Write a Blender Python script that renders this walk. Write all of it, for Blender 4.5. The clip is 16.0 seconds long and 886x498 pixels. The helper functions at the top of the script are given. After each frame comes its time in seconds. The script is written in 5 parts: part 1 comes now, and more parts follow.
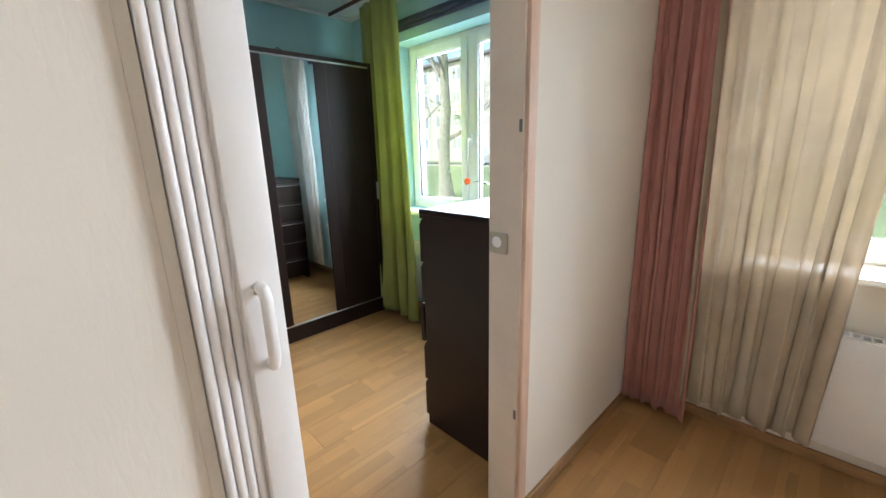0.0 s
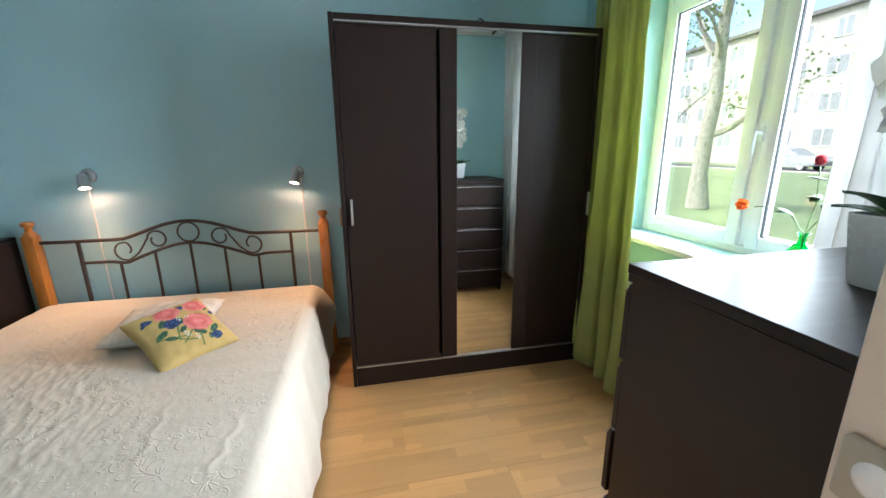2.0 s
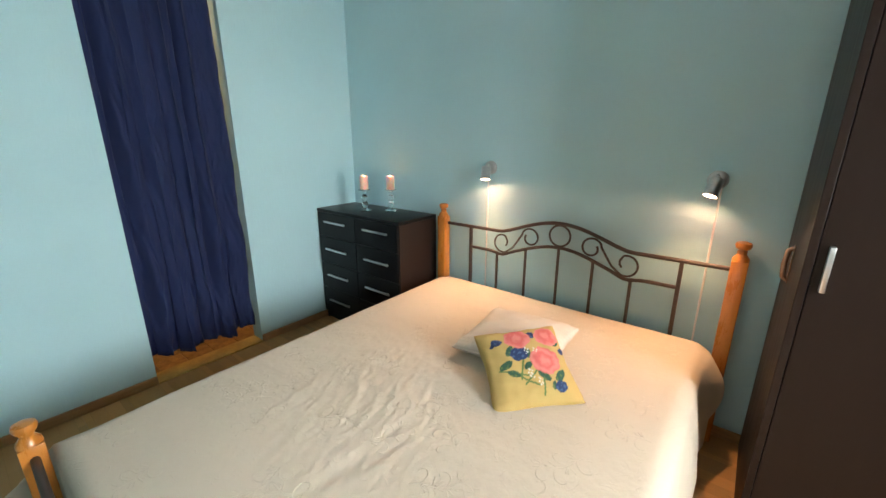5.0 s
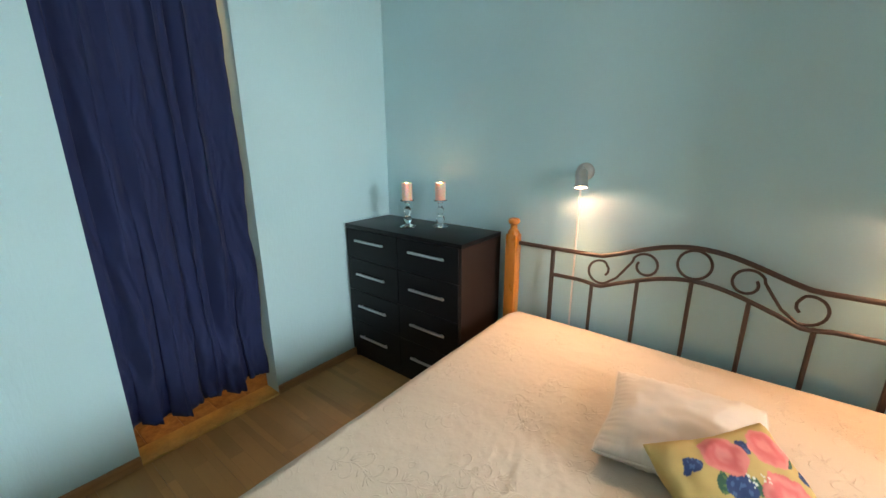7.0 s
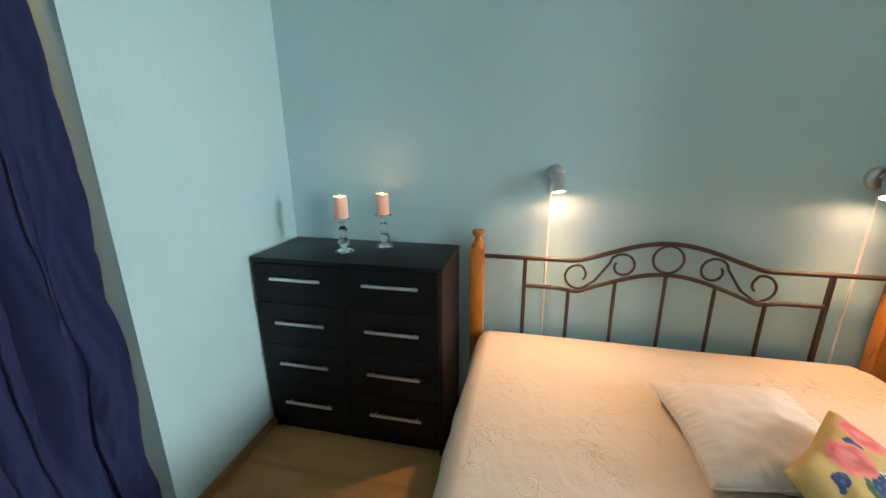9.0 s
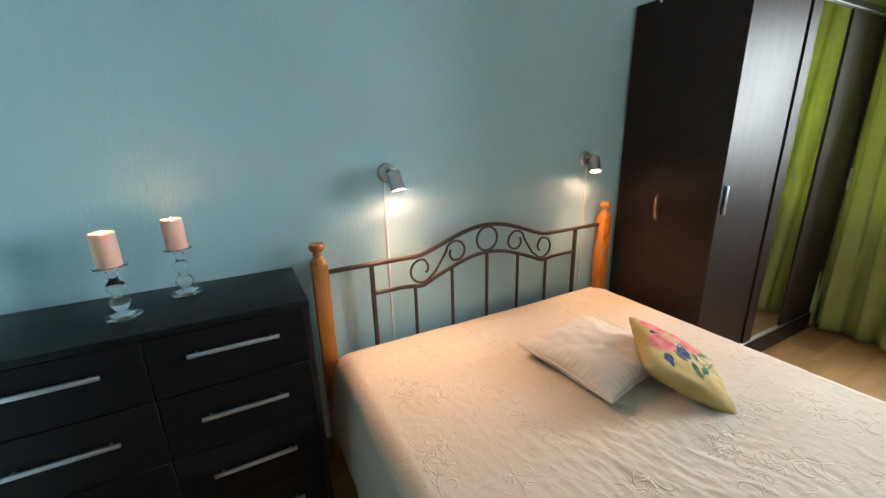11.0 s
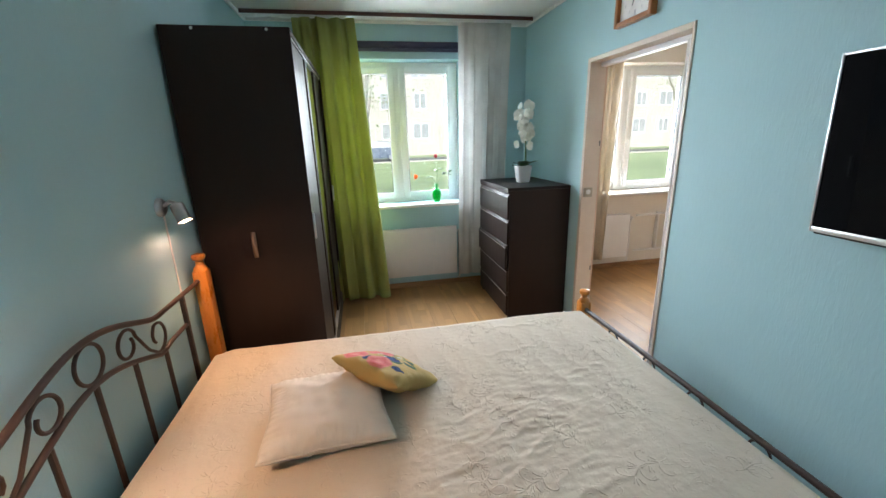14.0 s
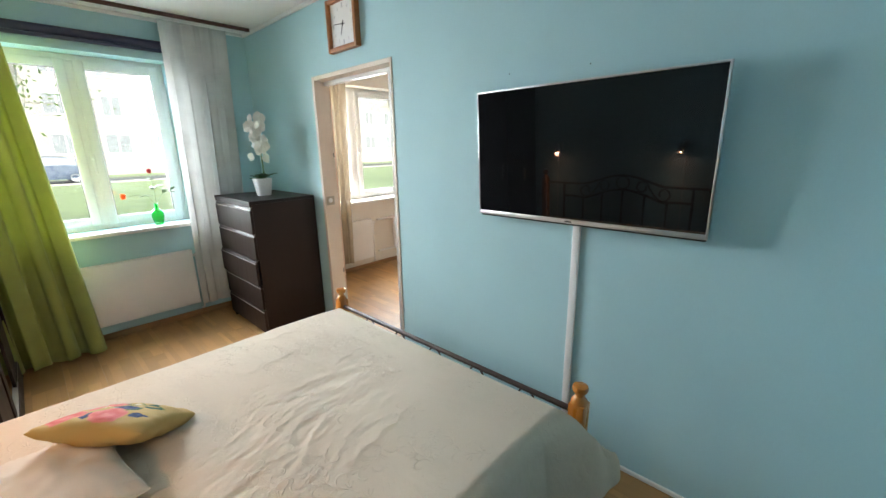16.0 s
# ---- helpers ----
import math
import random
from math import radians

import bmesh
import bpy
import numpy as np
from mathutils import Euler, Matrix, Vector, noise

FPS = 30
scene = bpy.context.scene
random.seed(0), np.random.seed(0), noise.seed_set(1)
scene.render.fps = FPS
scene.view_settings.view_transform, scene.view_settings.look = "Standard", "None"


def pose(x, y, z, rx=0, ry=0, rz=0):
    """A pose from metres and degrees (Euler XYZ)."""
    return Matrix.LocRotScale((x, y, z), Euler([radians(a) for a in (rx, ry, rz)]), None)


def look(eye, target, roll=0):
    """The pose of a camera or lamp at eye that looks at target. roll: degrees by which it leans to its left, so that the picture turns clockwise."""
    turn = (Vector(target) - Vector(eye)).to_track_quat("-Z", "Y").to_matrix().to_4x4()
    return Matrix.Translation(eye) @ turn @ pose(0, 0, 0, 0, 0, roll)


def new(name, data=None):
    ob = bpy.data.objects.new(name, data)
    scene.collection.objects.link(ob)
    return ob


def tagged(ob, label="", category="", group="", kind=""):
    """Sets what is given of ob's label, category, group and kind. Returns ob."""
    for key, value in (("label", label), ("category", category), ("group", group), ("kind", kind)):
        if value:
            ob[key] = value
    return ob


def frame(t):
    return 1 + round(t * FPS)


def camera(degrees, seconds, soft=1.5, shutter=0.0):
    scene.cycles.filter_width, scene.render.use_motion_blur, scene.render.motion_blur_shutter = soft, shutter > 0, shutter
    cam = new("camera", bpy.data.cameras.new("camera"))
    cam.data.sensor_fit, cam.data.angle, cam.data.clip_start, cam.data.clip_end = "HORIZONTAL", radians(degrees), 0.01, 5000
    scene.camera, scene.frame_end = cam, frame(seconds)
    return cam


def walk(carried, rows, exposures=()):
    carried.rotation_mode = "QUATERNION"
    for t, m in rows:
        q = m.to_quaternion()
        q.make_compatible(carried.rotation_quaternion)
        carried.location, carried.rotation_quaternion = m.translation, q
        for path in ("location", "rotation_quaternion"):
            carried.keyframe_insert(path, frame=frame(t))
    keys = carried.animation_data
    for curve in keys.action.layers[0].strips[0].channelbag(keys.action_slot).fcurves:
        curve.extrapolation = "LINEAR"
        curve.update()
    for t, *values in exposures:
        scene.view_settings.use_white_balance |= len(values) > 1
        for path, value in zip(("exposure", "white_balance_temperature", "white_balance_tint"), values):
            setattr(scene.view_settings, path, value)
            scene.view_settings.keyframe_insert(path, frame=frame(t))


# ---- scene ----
cam = camera(97.1, 16.0)
PATH = [
    (0, (0.058, 0.043, 1.368), (-1.326, 1.4, 0.876), -1.5),
    (0.5, (-0.066, 0.234, 1.388), (-1.523, 1.514, 0.899), -1.2),
    (1, (-0.192, 0.395, 1.38), (-1.819, 1.451, 0.892), -1.0),
    (1.5, (-0.356, 0.494, 1.382), (-2.128, 1.281, 0.893), -0.8),
    (2, (-0.493, 0.581, 1.374), (-2.39, 0.987, 0.887), -0.5),
    (2.5, (-0.602, 0.661, 1.39), (-2.54, 0.674, 0.896), -0.3),
    (3, (-0.688, 0.662, 1.392), (-2.589, 0.297, 0.89), 0.3),
    (3.5, (-0.776, 0.63, 1.38), (-2.582, -0.059, 0.864), 0.4),
    (4, (-0.896, 0.55, 1.387), (-2.582, -0.386, 0.856), 0.5),
    (4.5, (-0.996, 0.438, 1.418), (-2.589, -0.64, 0.873), 0.3),
    (5, (-1.097, 0.328, 1.426), (-2.609, -0.861, 0.878), 0.1),
    (7.5, (-1.376, -0.524, 1.377), (-2.901, -1.709, 0.857), -0.3),
    (8, (-1.391, -0.696, 1.407), (-3.036, -1.703, 0.878), -0.4),
    (10.5, (-1.494, -1.478, 1.404), (-3.335, -0.927, 0.848), -1.1),
    (11, (-1.615, -1.539, 1.397), (-3.316, -0.65, 0.835), -1.5),
    (11.5, (-1.733, -1.583, 1.419), (-3.229, -0.383, 0.851), -1.6),
    (12, (-1.889, -1.647, 1.452), (-3.067, -0.141, 0.866), -1.4),
    (12.5, (-2.016, -1.655, 1.454), (-2.848, 0.067, 0.871), -1.7),
    (13, (-2.148, -1.595, 1.477), (-2.587, 0.269, 0.897), -1.7),
    (13.5, (-2.263, -1.603, 1.502), (-2.31, 0.316, 0.939), -1.7),
    (14, (-2.35, -1.664, 1.501), (-1.984, 0.225, 0.954), -1.7),
    (14.5, (-2.399, -1.724, 1.503), (-1.664, 0.057, 0.968), -1.6),
    (15, (-2.398, -1.782, 1.498), (-1.348, -0.164, 0.97), -1.4),
    (15.5, (-2.401, -1.81, 1.48), (-1.136, -0.348, 0.967), -1.2),
    (16, (-2.397, -1.814, 1.475), (-0.987, -0.488, 0.972), -1.1),
]
EXPOSURES = [(0.0, 2.65, 5950, 9), (1.0, 2.84, 5900, 9), (2.0, 2.76, 5950, 9), (3.5, 3.08, 6550, 9), (5.0, 3.08, 6850, 10), (8.0, 3.04, 6850, 11), (10.5, 3.05, 6550, 11),
             (12.5, 2.66, 5980, 11), (14.0, 2.68, 6200, 11), (15.0, 2.85, 6250, 11), (16.0, 2.92, 6450, 10)]
walk(cam, [(t, look(eye, target, roll)) for t, eye, target, roll in PATH], EXPOSURES)
SKY, SUN = 0.063, 0.86
LAMP_W, BEAM_W, CANDLE_W, BULB_GLOW, FLAME_GLOW = 0.17, 3.4, 0.026, 12.0, 9.0
DAY_BED, DAY_LIVING, HALL_W = 66.0, 67.0, 1.8

# ---------------------------------------------------------------- light and sky
world = bpy.data.worlds.new("overcast_sky")
scene.world = world
world.use_nodes = True
wn = world.node_tree
sky = wn.nodes.new("ShaderNodeTexSky")
sky.sky_type, sky.sun_disc = "NISHITA", False
sky.sun_elevation, sky.sun_rotation = radians(48), radians(200)
sky.air_density, sky.dust_density, sky.ozone_density = 1.2, 4.0, 1.0
bg = wn.nodes["Background"]
bg.inputs["Strength"].default_value = SKY
wn.links.new(sky.outputs["Color"], bg.inputs["Color"])

sun = new("sun", bpy.data.lights.new("sun", "SUN"))
sun.data.energy, sun.data.angle, sun.data.color = SUN, radians(12), (1.0, 0.95, 0.88)
sun.matrix_world = look((0, 0, 30), (6.0, 21.0, 0))


def window_daylight(x, watts):
    """Stands in for the bright overcast sky that shines down through a window opening."""
    la = new("window_daylight", bpy.data.lights.new("window_daylight", "AREA"))
    la.data.shape, la.data.size, la.data.size_y = "RECTANGLE", 2.4, 2.0
    la.data.energy, la.data.color, la.data.spread = watts, (0.92, 0.955, 1.0), radians(132)
    at = Vector((x, 2.95, 2.05))
    la.matrix_world = look(at, at + Vector((0, -1, -0.35)))


window_daylight(-2.02, DAY_BED)
window_daylight(0.47, DAY_LIVING)


# ---------------------------------------------------------------- materials
def mat(name, color, rough=0.6, metal=0.0, var=0.10, nscale=3.0, bump=0.0, bscale=80.0, rvar=0.08,
        stretch=(1, 1, 1), coat=0.0, dark=None, each=0.0):
    """A surface with variation at two scales, fine relief and uneven gloss."""
    m = bpy.data.materials.new(name)
    m.use_nodes = True
    nt = m.node_tree
    n, l = nt.nodes, nt.links
    b = n["Principled BSDF"]
    b.inputs["Metallic"].default_value = metal
    b.inputs["Coat Weight"].default_value = coat
    tc = n.new("ShaderNodeTexCoord")
    mp = n.new("ShaderNodeMapping")
    mp.inputs["Scale"].default_value = stretch
    l.new(tc.outputs["Object"], mp.inputs["Vector"])
    big, fine = n.new("ShaderNodeTexNoise"), n.new("ShaderNodeTexNoise")
    big.inputs["Scale"].default_value, big.inputs["Detail"].default_value = nscale, 3
    fine.inputs["Scale"].default_value, fine.inputs["Detail"].default_value = bscale, 4
    l.new(mp.outputs["Vector"], big.inputs["Vector"])
    l.new(mp.outputs["Vector"], fine.inputs["Vector"])
    mix = n.new("ShaderNodeMath")
    mix.operation = "MULTIPLY_ADD"
    mix.inputs[1].default_value = 0.35
    l.new(fine.outputs["Fac"], mix.inputs[0])
    l.new(big.outputs["Fac"], mix.inputs[2])
    ramp = n.new("ShaderNodeMapRange")
    ramp.inputs["From Min"].default_value, ramp.inputs["From Max"].default_value = 0.4, 1.0
    l.new(mix.outputs[0], ramp.inputs["Value"])
    col = n.new("ShaderNodeMix")
    col.data_type = "RGBA"
    d = dark or tuple(c * (1 - 2 * var) for c in color)
    li = tuple(min(1, c * (1 + var)) for c in color)
    col.inputs["A"].default_value, col.inputs["B"].default_value = (*d, 1), (*li, 1)
    l.new(ramp.outputs["Result"], col.inputs["Factor"])
    out = col.outputs["Result"]
    if each:
        info = n.new("ShaderNodeObjectInfo")
        hsv = n.new("ShaderNodeHueSaturation")
        mr = n.new("ShaderNodeMapRange")
        mr.inputs["To Min"].default_value, mr.inputs["To Max"].default_value = 1 - each, 1 + each
        l.new(info.outputs["Random"], mr.inputs["Value"])
        l.new(mr.outputs["Result"], hsv.inputs["Value"])
        l.new(out, hsv.inputs["Color"])
        out = hsv.outputs["Color"]
    l.new(out, b.inputs["Base Color"])
    rr = n.new("ShaderNodeMapRange")
    rr.inputs["To Min"].default_value, rr.inputs["To Max"].default_value = max(0.02, rough - rvar), min(1, rough + rvar)
    l.new(mix.outputs[0], rr.inputs["Value"])
    l.new(rr.outputs["Result"], b.inputs["Roughness"])
    if bump:
        bp = n.new("ShaderNodeBump")
        bp.inputs["Strength"].default_value, bp.inputs["Distance"].default_value = min(1.0, bump * 4), 0.004
        l.new(fine.outputs["Fac"], bp.inputs["Height"])
        l.new(bp.outputs["Normal"], b.inputs["Normal"])
    return m


def wallpaper(name, color, ripple):
    """Textured non-woven paper: fine level ripples pressed into the paint."""
    m = mat(name, color, 0.75, var=0.035, nscale=1.3, bscale=240)
    nt = m.node_tree
    n, l = nt.nodes, nt.links
    tc, mp = n.new("ShaderNodeTexCoord"), n.new("ShaderNodeMapping")
    mp.inputs["Scale"].default_value = (72, 72, 17)
    l.new(tc.outputs["Object"], mp.inputs["Vector"])
    no = n.new("ShaderNodeTexNoise")
    no.inputs["Scale"].default_value, no.inputs["Detail"].default_value, no.inputs["Distortion"].default_value = 1.0, 2, 0.8
    l.new(mp.outputs["Vector"], no.inputs["Vector"])
    bp = n.new("ShaderNodeBump")
    bp.inputs["Strength"].default_value, bp.inputs["Distance"].default_value = ripple, 0.004
    l.new(no.outputs["Fac"], bp.inputs["Height"])
    l.new(bp.outputs["Normal"], n["Principled BSDF"].inputs["Normal"])
    return m


def cloth(name, color, through_light, rough=0.85, weave=600, var=0.08, open_weave=0.0):
    """Curtain cloth that lets part of the light through."""
    m = mat(name, color, rough, var=var, nscale=6, bump=0.05, bscale=weave, rvar=0.05)
    nt = m.node_tree
    n, l = nt.nodes, nt.links
    b = n["Principled BSDF"]
    b.inputs["Sheen Weight"].default_value = 0.15
    tr = n.new("ShaderNodeBsdfTranslucent")
    src = b.inputs["Base Color"].links[0].from_socket
    l.new(src, tr.inputs["Color"])
    mx = n.new("ShaderNodeMixShader")
    mx.inputs["Fac"].default_value = through_light
    l.new(b.outputs["BSDF"], mx.inputs[1])
    l.new(tr.outputs["BSDF"], mx.inputs[2])
    out = mx.outputs["Shader"]
    if open_weave:
        gap, m2 = n.new("ShaderNodeBsdfTransparent"), n.new("ShaderNodeMixShader")
        m2.inputs["Fac"].default_value = open_weave
        l.new(out, m2.inputs[1])
        l.new(gap.outputs["BSDF"], m2.inputs[2])
        out = m2.outputs["Shader"]
    l.new(out, n["Material Output"].inputs["Surface"])
    return m


def pane_glass(name):
    m = bpy.data.materials.new(name)
    m.use_nodes = True
    n, l = m.node_tree.nodes, m.node_tree.links
    n.remove(n["Principled BSDF"])
    tr, gl, mx = n.new("ShaderNodeBsdfTransparent"), n.new("ShaderNodeBsdfGlossy"), n.new("ShaderNodeMixShader")
    tr.inputs["Color"].default_value = (0.95, 0.98, 0.97, 1)
    gl.inputs["Roughness"].default_value = 0.02
    mx.inputs["Fac"].default_value = 0.05
    l.new(tr.outputs["BSDF"], mx.inputs[1])
    l.new(gl.outputs["BSDF"], mx.inputs[2])
    l.new(mx.outputs["Shader"], n["Material Output"].inputs["Surface"])
    return m


def solid_glass(name, color, rough=0.02):
    m = bpy.data.materials.new(name)
    m.use_nodes = True
    b = m.node_tree.nodes["Principled BSDF"]
    b.inputs["Base Color"].default_value = (*color, 1)
    b.inputs["Transmission Weight"].default_value = 1.0
    b.inputs["Roughness"].default_value, b.inputs["IOR"].default_value = rough, 1.45
    return m


def glow(name, color, strength):
    m = bpy.data.materials.new(name)
    m.use_nodes = True
    b = m.node_tree.nodes["Principled BSDF"]
    b.inputs["Emission Color"].default_value = (*color, 1)
    b.inputs["Emission Strength"].default_value = strength
    return m


def laminate(name):
    """Three-strip beech laminate: short staves in each board, long side along y."""
    m = mat(name, (0.44, 0.245, 0.095), 0.38, var=0.05, nscale=2.0, bump=0.01, bscale=30, stretch=(9, 1, 1), each=0.05)
    nt = m.node_tree
    n, l = nt.nodes, nt.links
    b = n["Principled BSDF"]
    tc, mp, info = n.new("ShaderNodeTexCoord"), n.new("ShaderNodeMapping"), n.new("ShaderNodeObjectInfo")
    mp.inputs["Rotation"].default_value = (0, 0, radians(90))
    l.new(tc.outputs["Object"], mp.inputs["Vector"])
    add = n.new("ShaderNodeVectorMath")
    mul = n.new("ShaderNodeMath")
    mul.operation, mul.inputs[1].default_value = "MULTIPLY", 7.0
    l.new(info.outputs["Random"], mul.inputs[0])
    comb = n.new("ShaderNodeCombineXYZ")
    l.new(mul.outputs[0], comb.inputs["X"])
    l.new(mp.outputs["Vector"], add.inputs[0])
    l.new(comb.outputs["Vector"], add.inputs[1])
    br = n.new("ShaderNodeTexBrick")
    br.inputs["Scale"].default_value = 1.0
    br.inputs["Brick Width"].default_value, br.inputs["Row Height"].default_value = 0.38, 0.0643
    br.inputs["Mortar Size"].default_value, br.offset = 0.0006, 0.37
    br.inputs["Color1"].default_value, br.inputs["Color2"].default_value = (0.80, 0.80, 0.80, 1), (1.12, 1.10, 1.06, 1)
    br.inputs["Mortar"].default_value, br.inputs["Bias"].default_value = (0.72, 0.68, 0.62, 1), 0.0
    l.new(add.outputs["Vector"], br.inputs["Vector"])
    src = b.inputs["Base Color"].links[0].from_socket
    mx = n.new("ShaderNodeMix")
    mx.data_type, mx.blend_type = "RGBA", "MULTIPLY"
    mx.inputs["Factor"].default_value = 0.85
    l.new(src, mx.inputs["A"])
    l.new(br.outputs["Color"], mx.inputs["B"])
    l.new(mx.outputs["Result"], b.inputs["Base Color"])
    return m


BLUE = wallpaper("blue_wallpaper", (0.42, 0.64, 0.685), 0.19)
CREAM = wallpaper("cream_wallpaper", (0.75, 0.70, 0.62), 0.12)
CEILING = mat("ceiling_paint", (0.88, 0.87, 0.85), 0.9, var=0.03, nscale=1.5, bump=0.03, bscale=120)
FLOOR = laminate("beech_laminate")
OAK = mat("oak_moulding", (0.36, 0.20, 0.085), 0.45, var=0.15, nscale=4, bump=0.02, bscale=60, stretch=(2, 2, 14))
THRESH = mat("yellow_threshold_wood", (0.60, 0.36, 0.10), 0.5, var=0.2, nscale=9, bump=0.03, bscale=70)
TILE = mat("worn_brown_hall_tile", (0.44, 0.25, 0.075), 0.5, var=0.20, nscale=17, bump=0.03, bscale=70, dark=(0.20, 0.075, 0.022), each=0.22)
DARKHALL = mat("hall_wall_paint", (0.62, 0.48, 0.33), 0.85, var=0.05)
JAMB = mat("door_lining_paint", (0.70, 0.60, 0.50), 0.45, var=0.05, nscale=5, bump=0.01, bscale=90)
CASING = mat("pinkish_wood_casing", (0.66, 0.46, 0.34), 0.45, var=0.10, nscale=5, bump=0.02, bscale=60, stretch=(6, 6, 1))
WHITE = mat("white_gloss_paint", (0.80, 0.79, 0.77), 0.35, var=0.03, nscale=4)
PVC = mat("white_window_plastic", (0.74, 0.75, 0.75), 0.28, var=0.02, nscale=4)
FOLD = mat("cream_folding_door_plastic", (0.76, 0.74, 0.72), 0.4, var=0.03, nscale=4)
ESPRESSO = mat("black_brown_foil", (0.024, 0.0148, 0.0120), 0.40, var=0.04, nscale=3, bscale=60, stretch=(10, 10, 1))
ESPRESSO_TOP = mat("black_brown_foil_top", (0.018, 0.013, 0.012), 0.42, var=0.25, nscale=3, bump=0.01, bscale=40, stretch=(14, 2, 14))
BLACK = mat("black_foil", (0.007, 0.007, 0.008), 0.34, var=0.2, nscale=4, bump=0.01, bscale=50)
# Grey base colour paints the window's glint on the dark drawer edges.
EDGE_GLINT = mat("edge_glint_foil", (0.22, 0.20, 0.19), 0.28, var=0.2, nscale=12)
DULL = mat("dull_track_metal", (0.20, 0.20, 0.20), 0.4, metal=1.0, var=0.1, nscale=15)
STEEL = mat("brushed_steel", (0.56, 0.56, 0.57), 0.30, metal=1.0, var=0.06, nscale=20, bscale=160)
ALU = mat("aluminium", (0.70, 0.70, 0.71), 0.33, metal=1.0, var=0.04, nscale=12)
COPPER = mat("bronze_handle", (0.42, 0.25, 0.16), 0.3, metal=1.0, var=0.1, nscale=20)
MIRROR = mat("mirror_silver", (0.90, 0.92, 0.91), 0.012, metal=1.0, var=0.005, rvar=0.004)
GLASS = pane_glass("window_glass")
CLEAR = solid_glass("clear_glass", (0.97, 0.99, 0.99))
GREEN_GLASS = solid_glass("green_glass", (0.03, 0.80, 0.20), 0.04)
PINE = mat("varnished_pine", (0.52, 0.185, 0.026), 0.26, var=0.12, nscale=6, bump=0.015, bscale=50, stretch=(5, 5, 1), coat=0.4)
IRON = mat("brown_painted_iron", (0.048, 0.028, 0.022), 0.38, var=0.15, nscale=20, bump=0.01, bscale=200)
SCREEN = mat("switched_off_screen", (0.006, 0.007, 0.008), 0.025, var=0.02, rvar=0.004)
NAVY = cloth("navy_cloth", (0.009, 0.019, 0.080), 0.02)
NAVY.node_tree.nodes["Principled BSDF"].inputs["Sheen Weight"].default_value = 0.03
LIME = cloth("lime_green_cloth", (0.375, 0.41, 0.115), 0.26)
SHEER = cloth("white_sheer_cloth", (0.76, 0.76, 0.74), 0.34, open_weave=0.12)
VOILE = cloth("cream_voile_cloth", (0.58, 0.49, 0.36), 0.05, open_weave=0.24)
ROSE = cloth("dusty_pink_satin", (0.46, 0.205, 0.175), 0.16, rough=0.42)
NAVY_ROD = mat("navy_track", (0.030, 0.032, 0.075), 0.4, var=0.1)
RAIL_BROWN = mat("brown_curtain_rail", (0.11, 0.040, 0.030), 0.45, var=0.1)
WAX = mat("candle_wax", (0.93, 0.58, 0.45), 0.5, var=0.04, nscale=8)
WAX.node_tree.nodes["Principled BSDF"].inputs["Subsurface Weight"].default_value = 0.8
WAX.node_tree.nodes["Principled BSDF"].inputs["Subsurface Radius"].default_value = (0.05, 0.02, 0.01)
# Strong glow of a bead added to give the television screen its lamp glints.
GLINT_BEAD = glow("glint_bead_glow", (1.0, 0.58, 0.32), 400.0)
FLAME = glow("candle_flame", (1.0, 0.62, 0.22), FLAME_GLOW)
BULB = glow("halogen_bulb", (1.0, 0.50, 0.30), BULB_GLOW)
RED_WOOD = mat("cherry_wood_frame", (0.38, 0.145, 0.042), 0.35, var=0.12, nscale=6, bump=0.015, bscale=60, stretch=(1, 4, 4))
PAPER = mat("clock_face_paper", (0.80, 0.80, 0.78), 0.6, var=0.02)
FAINT = mat("faint_grey_print", (0.52, 0.52, 0.54), 0.6, var=0.05)
INK = mat("black_ink", (0.03, 0.03, 0.035), 0.5, var=0.05)
CERAMIC = mat("white_ceramic", (0.82, 0.82, 0.82), 0.25, var=0.02)
PETAL = cloth("white_petal", (0.84, 0.84, 0.78), 0.3, rough=0.6, weave=120, var=0.03)
LEAF = mat("dark_green_leaf", (0.035, 0.11, 0.025), 0.4, var=0.2, nscale=15)
STEM = mat("green_stem", (0.10, 0.20, 0.05), 0.5, var=0.15, nscale=20)
POPPY = cloth("orange_petal", (0.85, 0.16, 0.02), 0.3, var=0.12)
BUD = cloth("red_rosebud", (0.55, 0.03, 0.05), 0.15, var=0.15)
GREY_PLASTIC = mat("beige_switch_plastic", (0.42, 0.38, 0.30), 0.35, var=0.04)
LED = mat("clear_lens_plastic", (0.85, 0.85, 0.85), 0.1, var=0.05)
COVER_WHITE = mat("white_cotton", (0.61, 0.565, 0.50), 0.9, var=0.04, nscale=5, bump=0.08, bscale=500)
for dim, gloss in ((FLOOR, 0.32), (ESPRESSO, 0.20), (ESPRESSO_TOP, 0.20), (BLACK, 0.20), (SCREEN, 0.34)):
    dim.node_tree.nodes["Principled BSDF"].inputs["Specular IOR Level"].default_value = gloss
RUBBER = mat("black_rubber", (0.02, 0.02, 0.02), 0.8, var=0.1)


